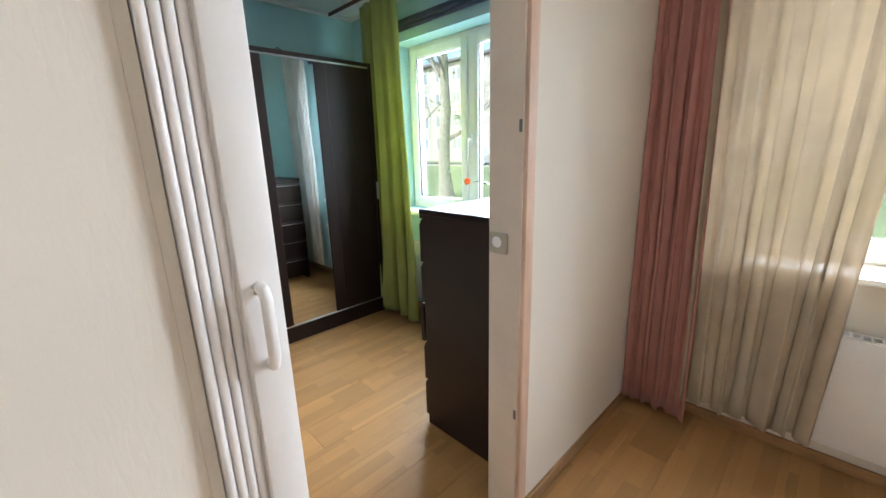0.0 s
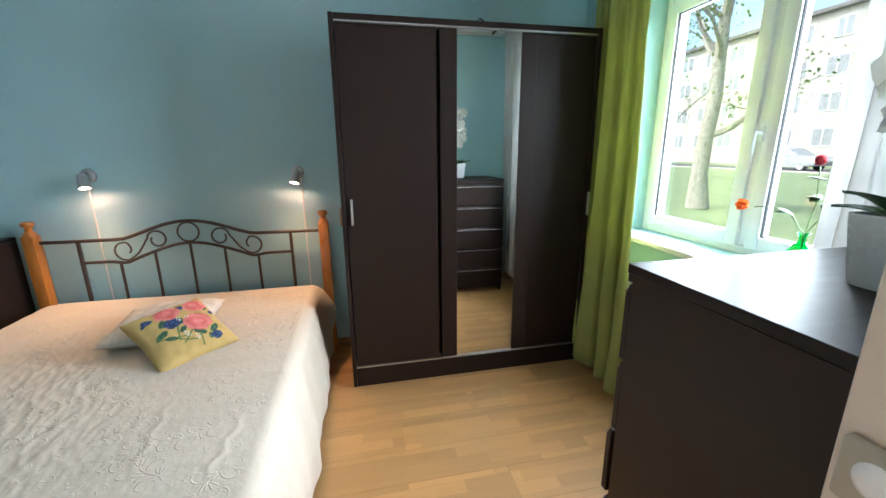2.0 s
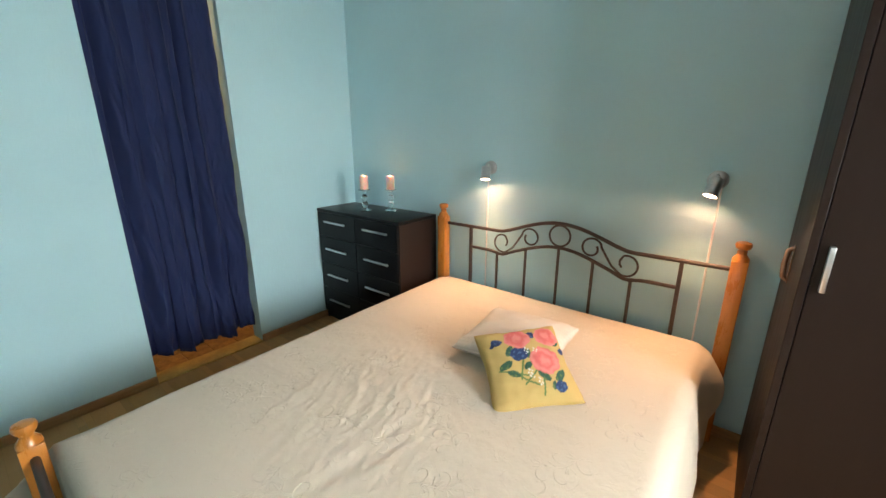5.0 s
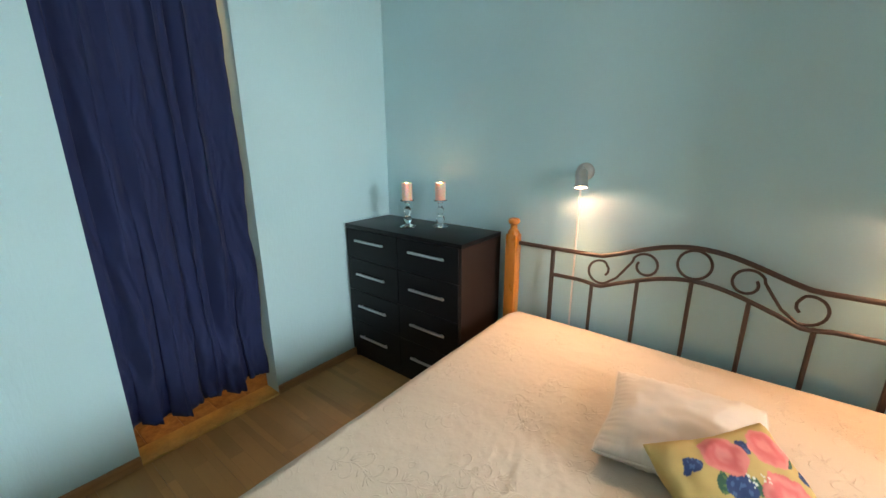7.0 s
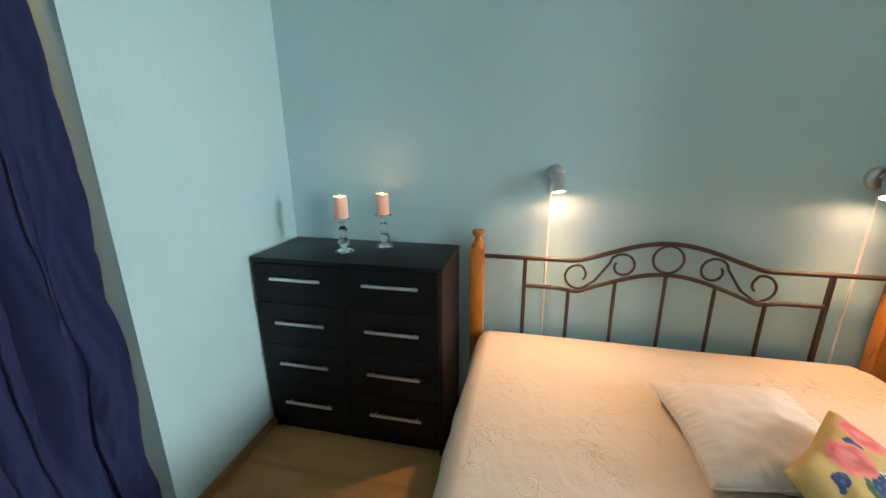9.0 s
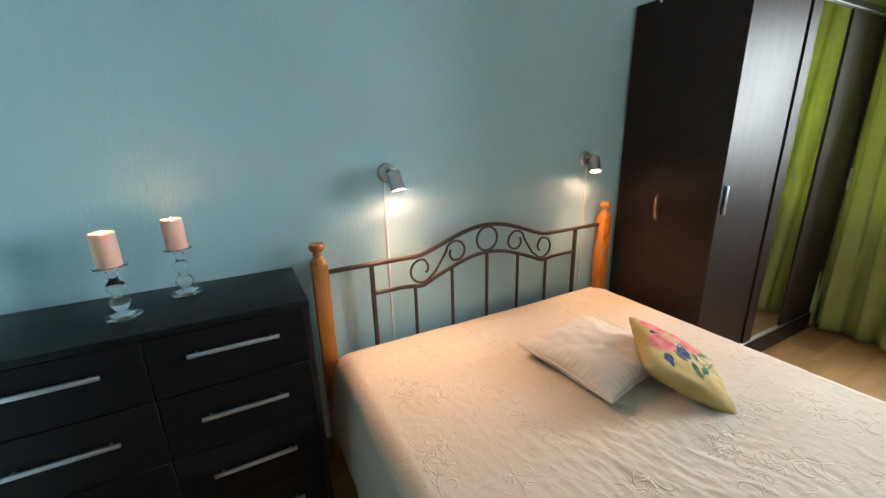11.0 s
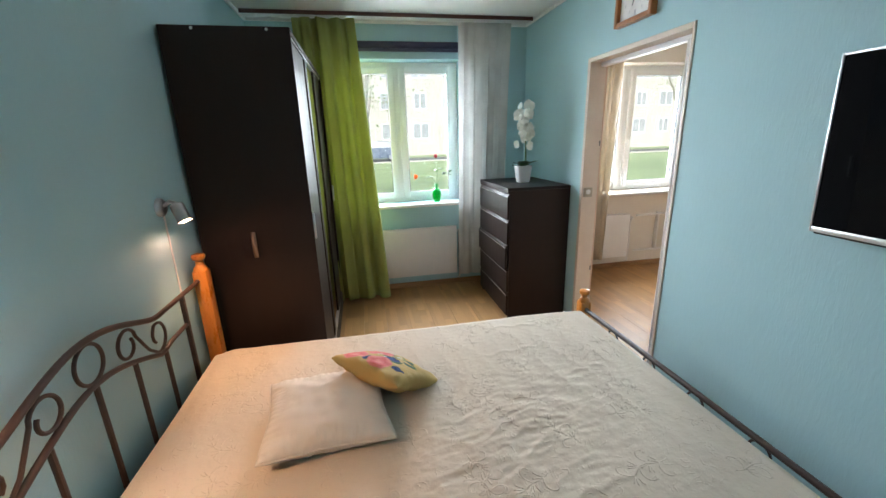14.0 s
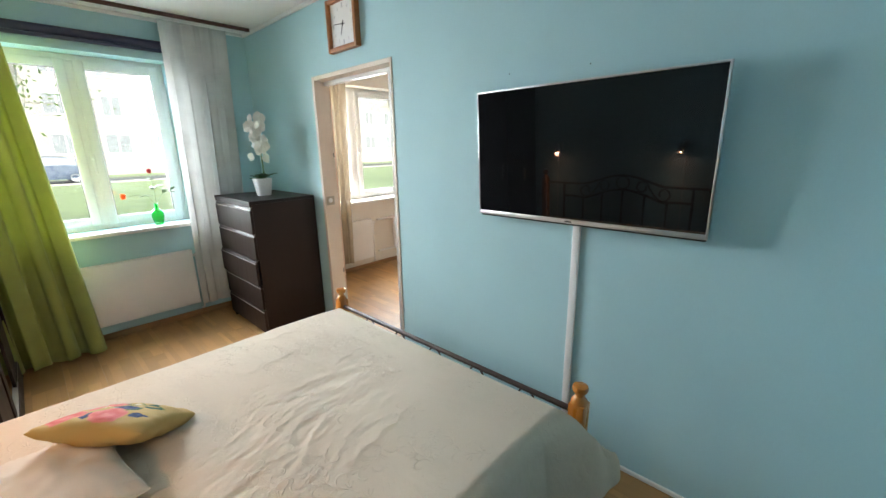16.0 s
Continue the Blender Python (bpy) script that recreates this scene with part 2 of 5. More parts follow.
def bedspread(name):
    """Cream jacquard cotton with a raised tendril pattern."""
    m = mat(name, (0.59, 0.515, 0.415), 0.9, var=0.05, nscale=2, bscale=420)
    nt = m.node_tree
    n, l = nt.nodes, nt.links
    tc = n.new("ShaderNodeTexCoord")
    no = n.new("ShaderNodeTexNoise")
    no.inputs["Scale"].default_value, no.inputs["Detail"].default_value = 13, 1
    l.new(tc.outputs["Object"], no.inputs["Vector"])
    wv = n.new("ShaderNodeMath")
    wv.operation, wv.inputs[1].default_value = "PINGPONG", 0.055
    l.new(no.outputs["Fac"], wv.inputs[0])
    edge = n.new("ShaderNodeMapRange")
    edge.inputs["From Min"].default_value, edge.inputs["From Max"].default_value = 0.009, 0.002
    l.new(wv.outputs[0], edge.inputs["Value"])
    gate = n.new("ShaderNodeTexNoise")
    gate.inputs["Scale"].default_value = 24
    l.new(tc.outputs["Object"], gate.inputs["Vector"])
    gm = n.new("ShaderNodeMapRange")
    gm.inputs["From Min"].default_value, gm.inputs["From Max"].default_value = 0.50, 0.60
    l.new(gate.outputs["Fac"], gm.inputs["Value"])
    pr = n.new("ShaderNodeMath")
    pr.operation = "MULTIPLY"
    half = n.new("ShaderNodeMath")
    half.operation, half.inputs[1].default_value = "MULTIPLY", 0.15
    l.new(edge.outputs["Result"], half.inputs[0])
    l.new(half.outputs[0], pr.inputs[0])
    l.new(gm.outputs["Result"], pr.inputs[1])
    cr = n.new("ShaderNodeTexNoise")
    cr.inputs["Scale"].default_value, cr.inputs["Detail"].default_value = 38, 5
    l.new(tc.outputs["Object"], cr.inputs["Vector"])
    sm = n.new("ShaderNodeMath")
    sm.operation, sm.inputs[1].default_value = "MULTIPLY_ADD", 0.5
    l.new(cr.outputs["Fac"], sm.inputs[0])
    l.new(pr.outputs[0], sm.inputs[2])
    bp = n.new("ShaderNodeBump")
    bp.inputs["Strength"].default_value, bp.inputs["Distance"].default_value = 0.75, 0.006
    l.new(sm.outputs[0], bp.inputs["Height"])
    l.new(bp.outputs["Normal"], n["Principled BSDF"].inputs["Normal"])
    return m


SPREAD = bedspread("cream_jacquard_bedspread")
THREAD = mat("cream_embroidery_thread", (0.605, 0.53, 0.428), 0.8, var=0.06, nscale=30, bump=0.05, bscale=500)


def print_material(name):
    """Cotton with a printed flower pattern kept as a colour on the mesh."""
    m = mat(name, (1, 1, 1), 0.85, var=0.0, bump=0.06, bscale=450)
    n, l = m.node_tree.nodes, m.node_tree.links
    at = n.new("ShaderNodeAttribute")
    at.attribute_name = "print"
    l.new(at.outputs["Color"], n["Principled BSDF"].inputs["Base Color"])
    return m


FLORAL = print_material("floral_print_cotton")

# ---------------------------------------------------------------- building helpers
ORIGIN = {}


def thing(name, at, label, category, group="", kind=""):
    ob = new(name)
    ob.location = at
    ob.empty_display_size = 0.1
    ORIGIN[ob.name] = Vector(at)
    return tagged(ob, label, category, group, kind)


def finish(bm, name, smooth):
    bmesh.ops.recalc_face_normals(bm, faces=bm.faces)
    me = bpy.data.meshes.new(name)
    if smooth:
        for fc in bm.faces:
            fc.smooth = True
    bm.to_mesh(me)
    bm.free()
    if smooth:
        me.set_sharp_from_angle(angle=radians(smooth))
    return me


def part(name, bm, material, parent, label="", smooth=40):
    """One mesh, given in world coordinates, under a thing or a part of it."""
    org = ORIGIN[parent.name]
    bmesh.ops.translate(bm, vec=-org, verts=bm.verts)
    me = finish(bm, name, smooth)
    me.materials.append(material)
    ob = new(name, me)
    ob.parent = parent
    ORIGIN[ob.name] = org
    return tagged(ob, label)


def single(name, bm, material, label, category, group="", kind="", smooth=40):
    """A thing of one mesh, with its origin at the middle of its foot."""
    lo = Vector([min(v.co[i] for v in bm.verts) for i in range(3)])
    hi = Vector([max(v.co[i] for v in bm.verts) for i in range(3)])
    org = Vector(((lo.x + hi.x) / 2, (lo.y + hi.y) / 2, lo.z))
    bmesh.ops.translate(bm, vec=-org, verts=bm.verts)
    me = finish(bm, name, smooth)
    me.materials.append(material)
    ob = new(name, me)
    ob.location = org
    ORIGIN[ob.name] = org
    return tagged(ob, label, category, group, kind)


def box(x0, x1, y0, y1, z0, z1, bevel=0.0, seg=2, bm=None):
    """An upright box with softened edges."""
    own = bmesh.new()
    bmesh.ops.create_cube(own, size=1)
    for v in own.verts:
        v.co = Vector(((x0 + x1) / 2 + v.co.x * (x1 - x0), (y0 + y1) / 2 + v.co.y * (y1 - y0), (z0 + z1) / 2 + v.co.z * (z1 - z0)))
    if bevel:
        bmesh.ops.bevel(own, geom=own.edges[:], offset=bevel, segments=seg, affect="EDGES", profile=0.5)
    if bm is None:
        return own
    return join(bm, own)


def join(bm, other):
    me = bpy.data.meshes.new("t")
    other.to_mesh(me)
    other.free()
    bm.from_mesh(me)
    bpy.data.meshes.remove(me)
    return bm


def lathe(profile, at, seg=24, axis=None, bm=None):
    """Turned shape: (radius, height) pairs round an upright axis at a place."""
    own = bmesh.new()
    rings = []
    for r, h in profile:
        if r < 1e-5:
            rings.append([own.verts.new((0, 0, h))])
        else:
            rings.append([own.verts.new((r * math.cos(2 * math.pi * i / seg), r * math.sin(2 * math.pi * i / seg), h)) for i in range(seg)])
    for a, b in zip(rings, rings[1:]):
        for i in range(seg):
            j = (i + 1) % seg
            if len(a) == 1 and len(b) > 1:
                own.faces.new((a[0], b[i], b[j]))
            elif len(b) == 1 and len(a) > 1:
                own.faces.new((a[i], a[j], b[0]))
            elif len(a) > 1:
                own.faces.new((a[i], a[j], b[j], b[i]))
    for ring in (rings[0], rings[-1]):
        if len(ring) > 2:
            own.faces.new(ring)
    if axis is not None:
        own.transform(Vector(axis).to_track_quat("Z", "Y").to_matrix().to_4x4())
    bmesh.ops.translate(own, vec=Vector(at), verts=own.verts)
    return own if bm is None else join(bm, own)


def tube(points, radius, seg=8, bm=None, radii=None, closed=False):
    """A round bar along a line of points."""
    own = bmesh.new()
    pts = [Vector(p) for p in points]
    rings, up = [], None
    for i, p in enumerate(pts):
        a = pts[i - 1] if i or closed else p
        b = pts[(i + 1) % len(pts)] if i < len(pts) - 1 or closed else p
        d = (b - a).normalized()
        if up is None:
            up = d.orthogonal().normalized()
        up = (up - d * up.dot(d)).normalized()
        side = d.cross(up)
        r = radii[i] if radii else radius
        rings.append([own.verts.new(p + (up * math.cos(2 * math.pi * k / seg) + side * math.sin(2 * math.pi * k / seg)) * r) for k in range(seg)])
    pairs = list(zip(rings, rings[1:])) + ([(rings[-1], rings[0])] if closed else [])
    for a, b in pairs:
        for k in range(seg):
            own.faces.new((a[k], a[(k + 1) % seg], b[(k + 1) % seg], b[k]))
    if not closed:
        own.faces.new(rings[0])
        own.faces.new(rings[-1])
    return own if bm is None else join(bm, own)


def sheet(nu, nv, place):
    """A grid of faces; place(u, v) gives each corner, u and v from 0 to 1."""
    own = bmesh.new()
    rows = [[own.verts.new(place(i / nu, j / nv)) for i in range(nu + 1)] for j in range(nv + 1)]
    for a, b in zip(rows, rows[1:]):
        for i in range(nu):
            own.faces.new((a[i], a[i + 1], b[i + 1], b[i]))
    return own


def wall_with_hole(axis, a0, a1, t0, t1, z0, z1, hole=None):
    """A wall slab along x or y, in pieces that meet end to end round one opening (from, to, bottom, top)."""
    spans = []
    if hole is None:
        spans.append((a0, a1, z0, z1))
    else:
        h0, h1, hb, ht = hole
        spans += [(a0, h0, z0, z1), (h1, a1, z0, z1)]
        if ht < z1:
            spans.append((h0, h1, ht, z1))
        if hb > z0:
            spans.append((h0, h1, z0, hb))
    bm = bmesh.new()
    for p0, p1, q0, q1 in spans:
        if axis == "x":
            box(p0, p1, t0, t1, q0, q1, bm=bm)
        else:
            box(t0, t1, p0, p1, q0, q1, bm=bm)
    return bm


def structure(name, bm, material, label, category):
    return single(name, bm, material, label, category, kind="structure", smooth=0)

# ---------------------------------------------------------------- the rooms
W, E_, S, N, H = -3.22, -0.736, -2.28, 2.20, 2.50      # bedroom
E2, S2, EE = -0.62, -1.70, 2.60                        # living room beside it
NO = 2.52                                              # outer face of the north wall
DOOR = (0.137, 1.075, 0.0, 2.005)
WIN = (-2.66, -1.385, 0.878, 2.195)
WIN2 = (-0.30, 1.25, 0.868, 2.18)

structure("wall_west", wall_with_hole("y", S - 0.12, NO, W - 0.15, W, 0, H), BLUE, "blue textured wallpapered wall behind the bed", "wall")
structure("wall_north", wall_with_hole("x", W, -0.68, N, NO, 0, H, WIN), BLUE, "blue wallpapered wall with a wide window", "wall")
structure("wall_east", wall_with_hole("y", S, N, E_, -0.68, 0, H, DOOR), BLUE, "blue textured wall with the television and a doorway", "wall")
structure("wall_south", wall_with_hole("x", W, -0.68, S - 0.12, S, 0, H, (-2.295, -1.645, 0, 2.36)), BLUE, "pale blue wall with a narrow curtained doorway", "wall")
structure("living_wall_west", wall_with_hole("y", S2, N, -0.68, E2, 0, H, DOOR), CREAM, "cream wallpapered wall beside the folding door", "wall")
structure("living_wall_north", wall_with_hole("x", -0.68, EE, N, NO, 0, H, WIN2), CREAM, "cream wall with the living room window", "wall")
structure("living_wall_east", wall_with_hole("y", S2, N, EE, EE + 0.15, 0, H), CREAM, "plain cream wall", "wall")
structure("living_wall_south", wall_with_hole("x", -0.68, EE + 0.15, S2 - 0.15, S2, 0, H), CREAM, "plain cream wall", "wall")
structure("ceiling", box(W - 0.15, -0.68, S - 0.12, NO, H, H + 0.15), CEILING, "white painted ceiling", "ceiling")
structure("living_ceiling", box(-0.68, EE + 0.15, S2 - 0.15, NO, H, H + 0.15), CEILING, "white painted living room ceiling", "ceiling")
structure("subfloor", box(W - 0.15, EE + 0.15, S - 0.12, NO, -0.20, -0.012), DARKHALL, "floor base under the laminate", "floor")

# hall behind the navy curtain
structure("hall_wall_west", box(-2.95, -2.83, -3.70, S - 0.12, 0, H), DARKHALL, "plain hall wall", "wall")
structure("hall_wall_east", box(-1.20, -1.08, -3.70, S - 0.12, 0, H), DARKHALL, "plain hall wall", "wall")
structure("hall_wall_south", box(-2.95, -1.08, -3.82, -3.70, 0, H), DARKHALL, "plain hall wall", "wall")
structure("hall_ceiling", box(-2.95, -1.08, -3.82, S - 0.12, H, H + 0.12), CEILING, "plain hall ceiling", "ceiling")
structure("hall_subfloor", box(-2.95, -1.08, -3.82, S - 0.12, -0.2, -0.006), DARKHALL, "floor base of the hall", "floor")

pend = thing("hall_lamp", (-2.0, -3.1, H), "plain round hall ceiling lamp, switched on", "ceiling lamp")
part("bowl", lathe([(0.12, 0.0), (0.12, -0.02), (0.10, -0.05), (0.05, -0.07), (0.0, -0.075)], (-2.0, -3.1, H - 0.001), 24), WHITE, pend)
hl = new("hall_light", bpy.data.lights.new("hall_light", "POINT"))
hl.data.energy, hl.data.color, hl.data.shadow_soft_size = HALL_W, (1.0, 0.66, 0.34), 0.05
hl.location = (-2.0, -3.1, H - 0.16)

# cornice between wall and ceiling
def moulding(name, x0, x1, y0, y1, z0, z1, material, label, category):
    return single(name, box(x0, x1, y0, y1, z0, z1, 0.004, 1), material, label, category, kind="structure", smooth=0)

for nm, c in (("trim", (W, W + 0.022, S, N)), ("trim", (E_ - 0.022, E_, S, N)), ("trim", (W + 0.022, E_ - 0.022, N - 0.022, N)), ("trim", (W + 0.022, E_ - 0.022, S, S + 0.022))):
    moulding(nm, *c, H - 0.026, H, CEILING, "narrow white cornice strip under the ceiling", "cornice")

# skirting
for c in ((W, W + 0.016, S + 0.016, N - 0.016),
          (W, -2.295, S, S + 0.016), (-1.645, E_, S, S + 0.016), (W, E_, N - 0.016, N),
          (E2, E2 + 0.016, S2, DOOR[0] - 0.03), (E2, E2 + 0.016, DOOR[1] + 0.03, N - 0.016), (E2, EE, N - 0.016, N)):
    moulding("baseboard", *c, 0.0, 0.052, OAK, "narrow oak-brown skirting board", "skirting board")

for c in ((E_ - 0.014, E_, S + 0.016, DOOR[0] - 0.01), (E_ - 0.014, E_, DOOR[1] + 0.01, N - 0.016)):
    moulding("baseboard", *c, 0.0, 0.022, WHITE, "narrow white skirting strip below the television wall", "skirting board")

# threshold of the hall doorway
single("threshold", box(-2.295, -1.645, S - 0.118, S + 0.012, -0.004, 0.012, 0.005, 2), THRESH, "worn yellowish wooden doorway threshold", "threshold", kind="structure")


# ---------------------------------------------------------------- windows
def window(name, hole, split, yf, label, handle_x):
    """White plastic window with two sashes, panes, handles and a sill, set back in its wall."""
    x0, x1, z0, z1 = hole
    win = thing(name, ((x0 + x1) / 2, yf, z0), label, "window", kind="structure")
    bm = bmesh.new()
    fw, d = 0.045, 0.07
    box(x0, x0 + fw, yf, yf + d, z0, z1, 0.004, 1, bm)
    box(x1 - fw, x1, yf, yf + d, z0, z1, 0.004, 1, bm)
    box(x0 + fw, x1 - fw, yf, yf + d, z1 - fw, z1, 0.004, 1, bm)
    box(x0 + fw, x1 - fw, yf, yf + d, z0, z0 + fw, 0.004, 1, bm)
    box(split - 0.028, split + 0.028, yf, yf + d, z0 + fw, z1 - fw, 0.004, 1, bm)
    part("window_frame", bm, PVC, win)
    for a, b in ((x0 + fw, split - 0.028), (split + 0.028, x1 - fw)):
        a, b, c, e = a - 0.006, b + 0.006, z0 + fw - 0.006, z1 - fw + 0.006
        s, ys = 0.062, yf - 0.016
        bm = bmesh.new()
        box(a, a + s, ys, ys + 0.06, c, e, 0.006, 2, bm)
        box(b - s, b, ys, ys + 0.06, c, e, 0.006, 2, bm)
        box(a + s, b - s, ys, ys + 0.06, e - s, e, 0.006, 2, bm)
        box(a + s, b - s, ys, ys + 0.06, c, c + s, 0.006, 2, bm)
        sash = part("sash", bm, PVC, win)
        pane = part("pane", box(a + s - 0.01, b - s + 0.01, ys + 0.026, ys + 0.032, c + s - 0.01, e - s + 0.01), GLASS, sash, smooth=0)
        pane.visible_shadow = False
        bm = bmesh.new()
        g = 0.004
        for q in ((a + s, a + s + g, c + s, e - s), (b - s - g, b - s, c + s, e - s), (a + s + g, b - s - g, e - s - g, e - s), (a + s + g, b - s - g, c + s, c + s + g)):
            box(q[0], q[1], ys + 0.010, ys + 0.024, q[2], q[3], bm=bm)
        part("gasket", bm, RUBBER, sash, "thin dark rubber gasket")
    hz = z0 + 0.56
    bm = box(handle_x - 0.014, handle_x + 0.014, yf - 0.026, yf - 0.014, hz - 0.035, hz + 0.035, 0.005, 2)
    tube([(handle_x, yf - 0.020, hz), (handle_x, yf - 0.055, hz), (handle_x, yf - 0.060, hz - 0.02), (handle_x, yf - 0.060, hz - 0.115)], 0.009, 8, bm)
    part("handle", bm, PVC, win, "white turned-down window handle")
    return win


window("window_1", WIN, -1.978, 2.365, "white two-sash plastic window above the radiator", -1.962)
window("window_2", WIN2, 0.505, 2.365, "white two-sash plastic window in the living room", 0.535)
single("window_sill", box(WIN[0] - 0.0, WIN[1] - 0.0, 2.135, 2.363, 0.846, 0.877, 0.006, 3), WHITE, "white glossy window sill with a glass vase on it", "window sill", kind="structure")
single("window_sill", box(WIN2[0] - 0.0, WIN2[1] + 0.0, 2.10, 2.363, 0.840, 0.867, 0.006, 3), WHITE, "white living room window sill", "window sill", kind="structure")


def radiator(x0, x1, z0, z1, y, label):
    """Steel panel radiator with top grille, side cover and valve."""
    rad = thing("radiator", ((x0 + x1) / 2, y, z0), label, "radiator")
    bm = box(x0, x1, y - 0.010, y, z0, z1 - 0.006, 0.004, 2)
    part("front_panel", bm, WHITE, rad)
    part("back_panel", box(x0, x1, y + 0.045, y + 0.055, z0, z1 - 0.006, 0.003, 1), WHITE, rad)
    bm = bmesh.new()
    box(x0, x1, y - 0.006, y, z1 - 0.006, z1, bm=bm)
    box(x0, x1, y + 0.045, y + 0.055, z1 - 0.006, z1, bm=bm)
    n = int((x1 - x0) / 0.028)
    for i in range(n + 1):
        xc = x0 + (x1 - x0) * i / n
        box(xc - 0.004, xc + 0.004, y, y + 0.045, z1 - 0.006, z1, bm=bm)
    part("top_grille", bm, WHITE, rad, "slotted white grille")
    for xe in (x0 - 0.002, x1):
        part("side_cover", box(xe, xe + 0.002, y - 0.006, y + 0.055, z0, z1, 0.0008, 1), WHITE, rad)
    bm = lathe([(0.012, 0), (0.012, 0.02), (0.018, 0.022), (0.018, 0.05), (0.010, 0.055)], (x1 + 0.002, y + 0.02, z1 - 0.05), 12, (1, 0, 0))
    part("valve", bm, WHITE, rad)
    bm = tube([(x1 + 0.03, y + 0.02, z1 - 0.05), (x1 + 0.03, y + 0.02, 0.09), (x1 + 0.03, N - 0.004, 0.06)], 0.008, 8)
    part("pipe", bm, WHITE, rad, "thin white heating pipe")
    part("bracket", box(x0 + 0.08, x0 + 0.11, y + 0.055, N - 0.001, z0 + 0.08, z1 - 0.08), WHITE, rad)
    return rad


radiator(-2.40, -1.475, 0.145, 0.635, 2.11, "white steel panel radiator under the bedroom window")
radiator(0.06, 0.49, 0.15, 0.635, 2.10, "white steel panel radiator under the living room window")
hp = thing("heating_pipes", (1.0, 2.16, 0.1), "two white horizontal heating pipes on the cream wall", "heating pipe")
for z in (0.60, 0.19):
    part("pipe", tube([(0.62, 2.165, z), (1.5, 2.165, z), (2.55, 2.165, z)], 0.013, 10), WHITE, hp)
for xb in (0.9, 1.9):
    part("bracket", box(xb, xb + 0.02, 2.16, N - 0.001, 0.17, 0.62), WHITE, hp)


# ---------------------------------------------------------------- doorway and folding door
frame_door = thing("door_1", (-0.68, 0.6, 0), "painted doorway lining with a pinkish wooden casing", "door frame", kind="structure")
part("jamb", box(-0.742, -0.615, 1.042, 1.0745, 0, 2.0045, 0.003, 1), JAMB, frame_door, "greyish cream door lining")
part("jamb", box(-0.742, -0.6215, 0.1375, 0.156, 0, 2.0045, 0.003, 1), JAMB, frame_door)
part("head", box(-0.742, -0.615, 0.156, 1.042, 1.975, 2.0045, 0.003, 1), JAMB, frame_door)
part("casing", box(-0.619, -0.600, 1.046, 1.092, 0, 2.030, 0.005, 2), CASING, frame_door, "pinkish wooden door casing")
part("casing", box(-0.6210, -0.6185, 0.1372, 0.1556, 0, 1.9825), CREAM, frame_door, "narrow pale edge strip")
part("casing", box(-0.619, -0.600, 0.108, 1.046, 1.983, 2.030, 0.005, 2), CASING, frame_door, "pinkish wooden door casing")
part("rail", box(-0.66, -0.618, 0.157, 1.041, 1.947, 1.9745, 0.003, 1), FOLD, frame_door, "white sliding rail")
for zz in (1.43, 0.46):
    part("strike_plate", box(-0.629, -0.6195, 1.0400, 1.0425, zz - 0.018, zz + 0.018), DULL, frame_door, "small dark metal strike plate")

fold = thing("folding_door", (-0.64, 0.25, 0.012), "cream plastic accordion folding door pushed open", "folding door")
yy = 0.157
for i in range(4):
    bm = box(-0.690, -0.609, yy + 0.001, yy + 0.011, 0.012, 1.943, 0.003, 2)
    lathe([(0.0070, 0.012), (0.0079, 0.02), (0.0079, 1.935), (0.0070, 1.943)], (-0.603, yy + 0.0065, 0), 10, bm=bm)
    part("slat", bm, FOLD, fold)
    part("hinge_strip", box(-0.7050, -0.6905, yy + 0.002, yy + 0.0155, 0.012, 1.943, 0.003, 1), FOLD, fold)
    yy += 0.0163
part("hinge_strip", box(-0.660, -0.598, 0.2195, 0.2290, 0.012, 1.943, 0.003, 1), FOLD, fold)
part("end_panel", box(-0.604, -0.586, 0.2225, 0.2885, 0.012, 1.943, 0.005, 2), FOLD, fold, "smooth cream end panel")
for xs, sx in ((-0.5863, 1), (-0.6037, -1)):
    bm = tube([(xs, 0.252, 1.158), (xs + sx * 0.018, 0.252, 1.156), (xs + sx * 0.026, 0.252, 1.140), (xs + sx * 0.026, 0.252, 1.040), (xs + sx * 0.018, 0.252, 1.024), (xs, 0.252, 1.022)], 0.010, 10)
    part("handle", bm, FOLD, fold, "small cream plastic pull handle")

sw = thing("push_light", (-0.695, 1.0415, 1.03), "beige battery push light stuck on the door lining", "push light")
part("plate", box(-0.730, -0.660, 1.026, 1.0415, 1.036, 1.106, 0.006, 3), GREY_PLASTIC, sw)
part("lens", lathe([(0.0, 0.006), (0.010, 0.0055), (0.017, 0.003), (0.019, 0.0)], (-0.697, 1.0262, 1.075), 20, (0, -1, 0)), LED, sw, "clear round lens")


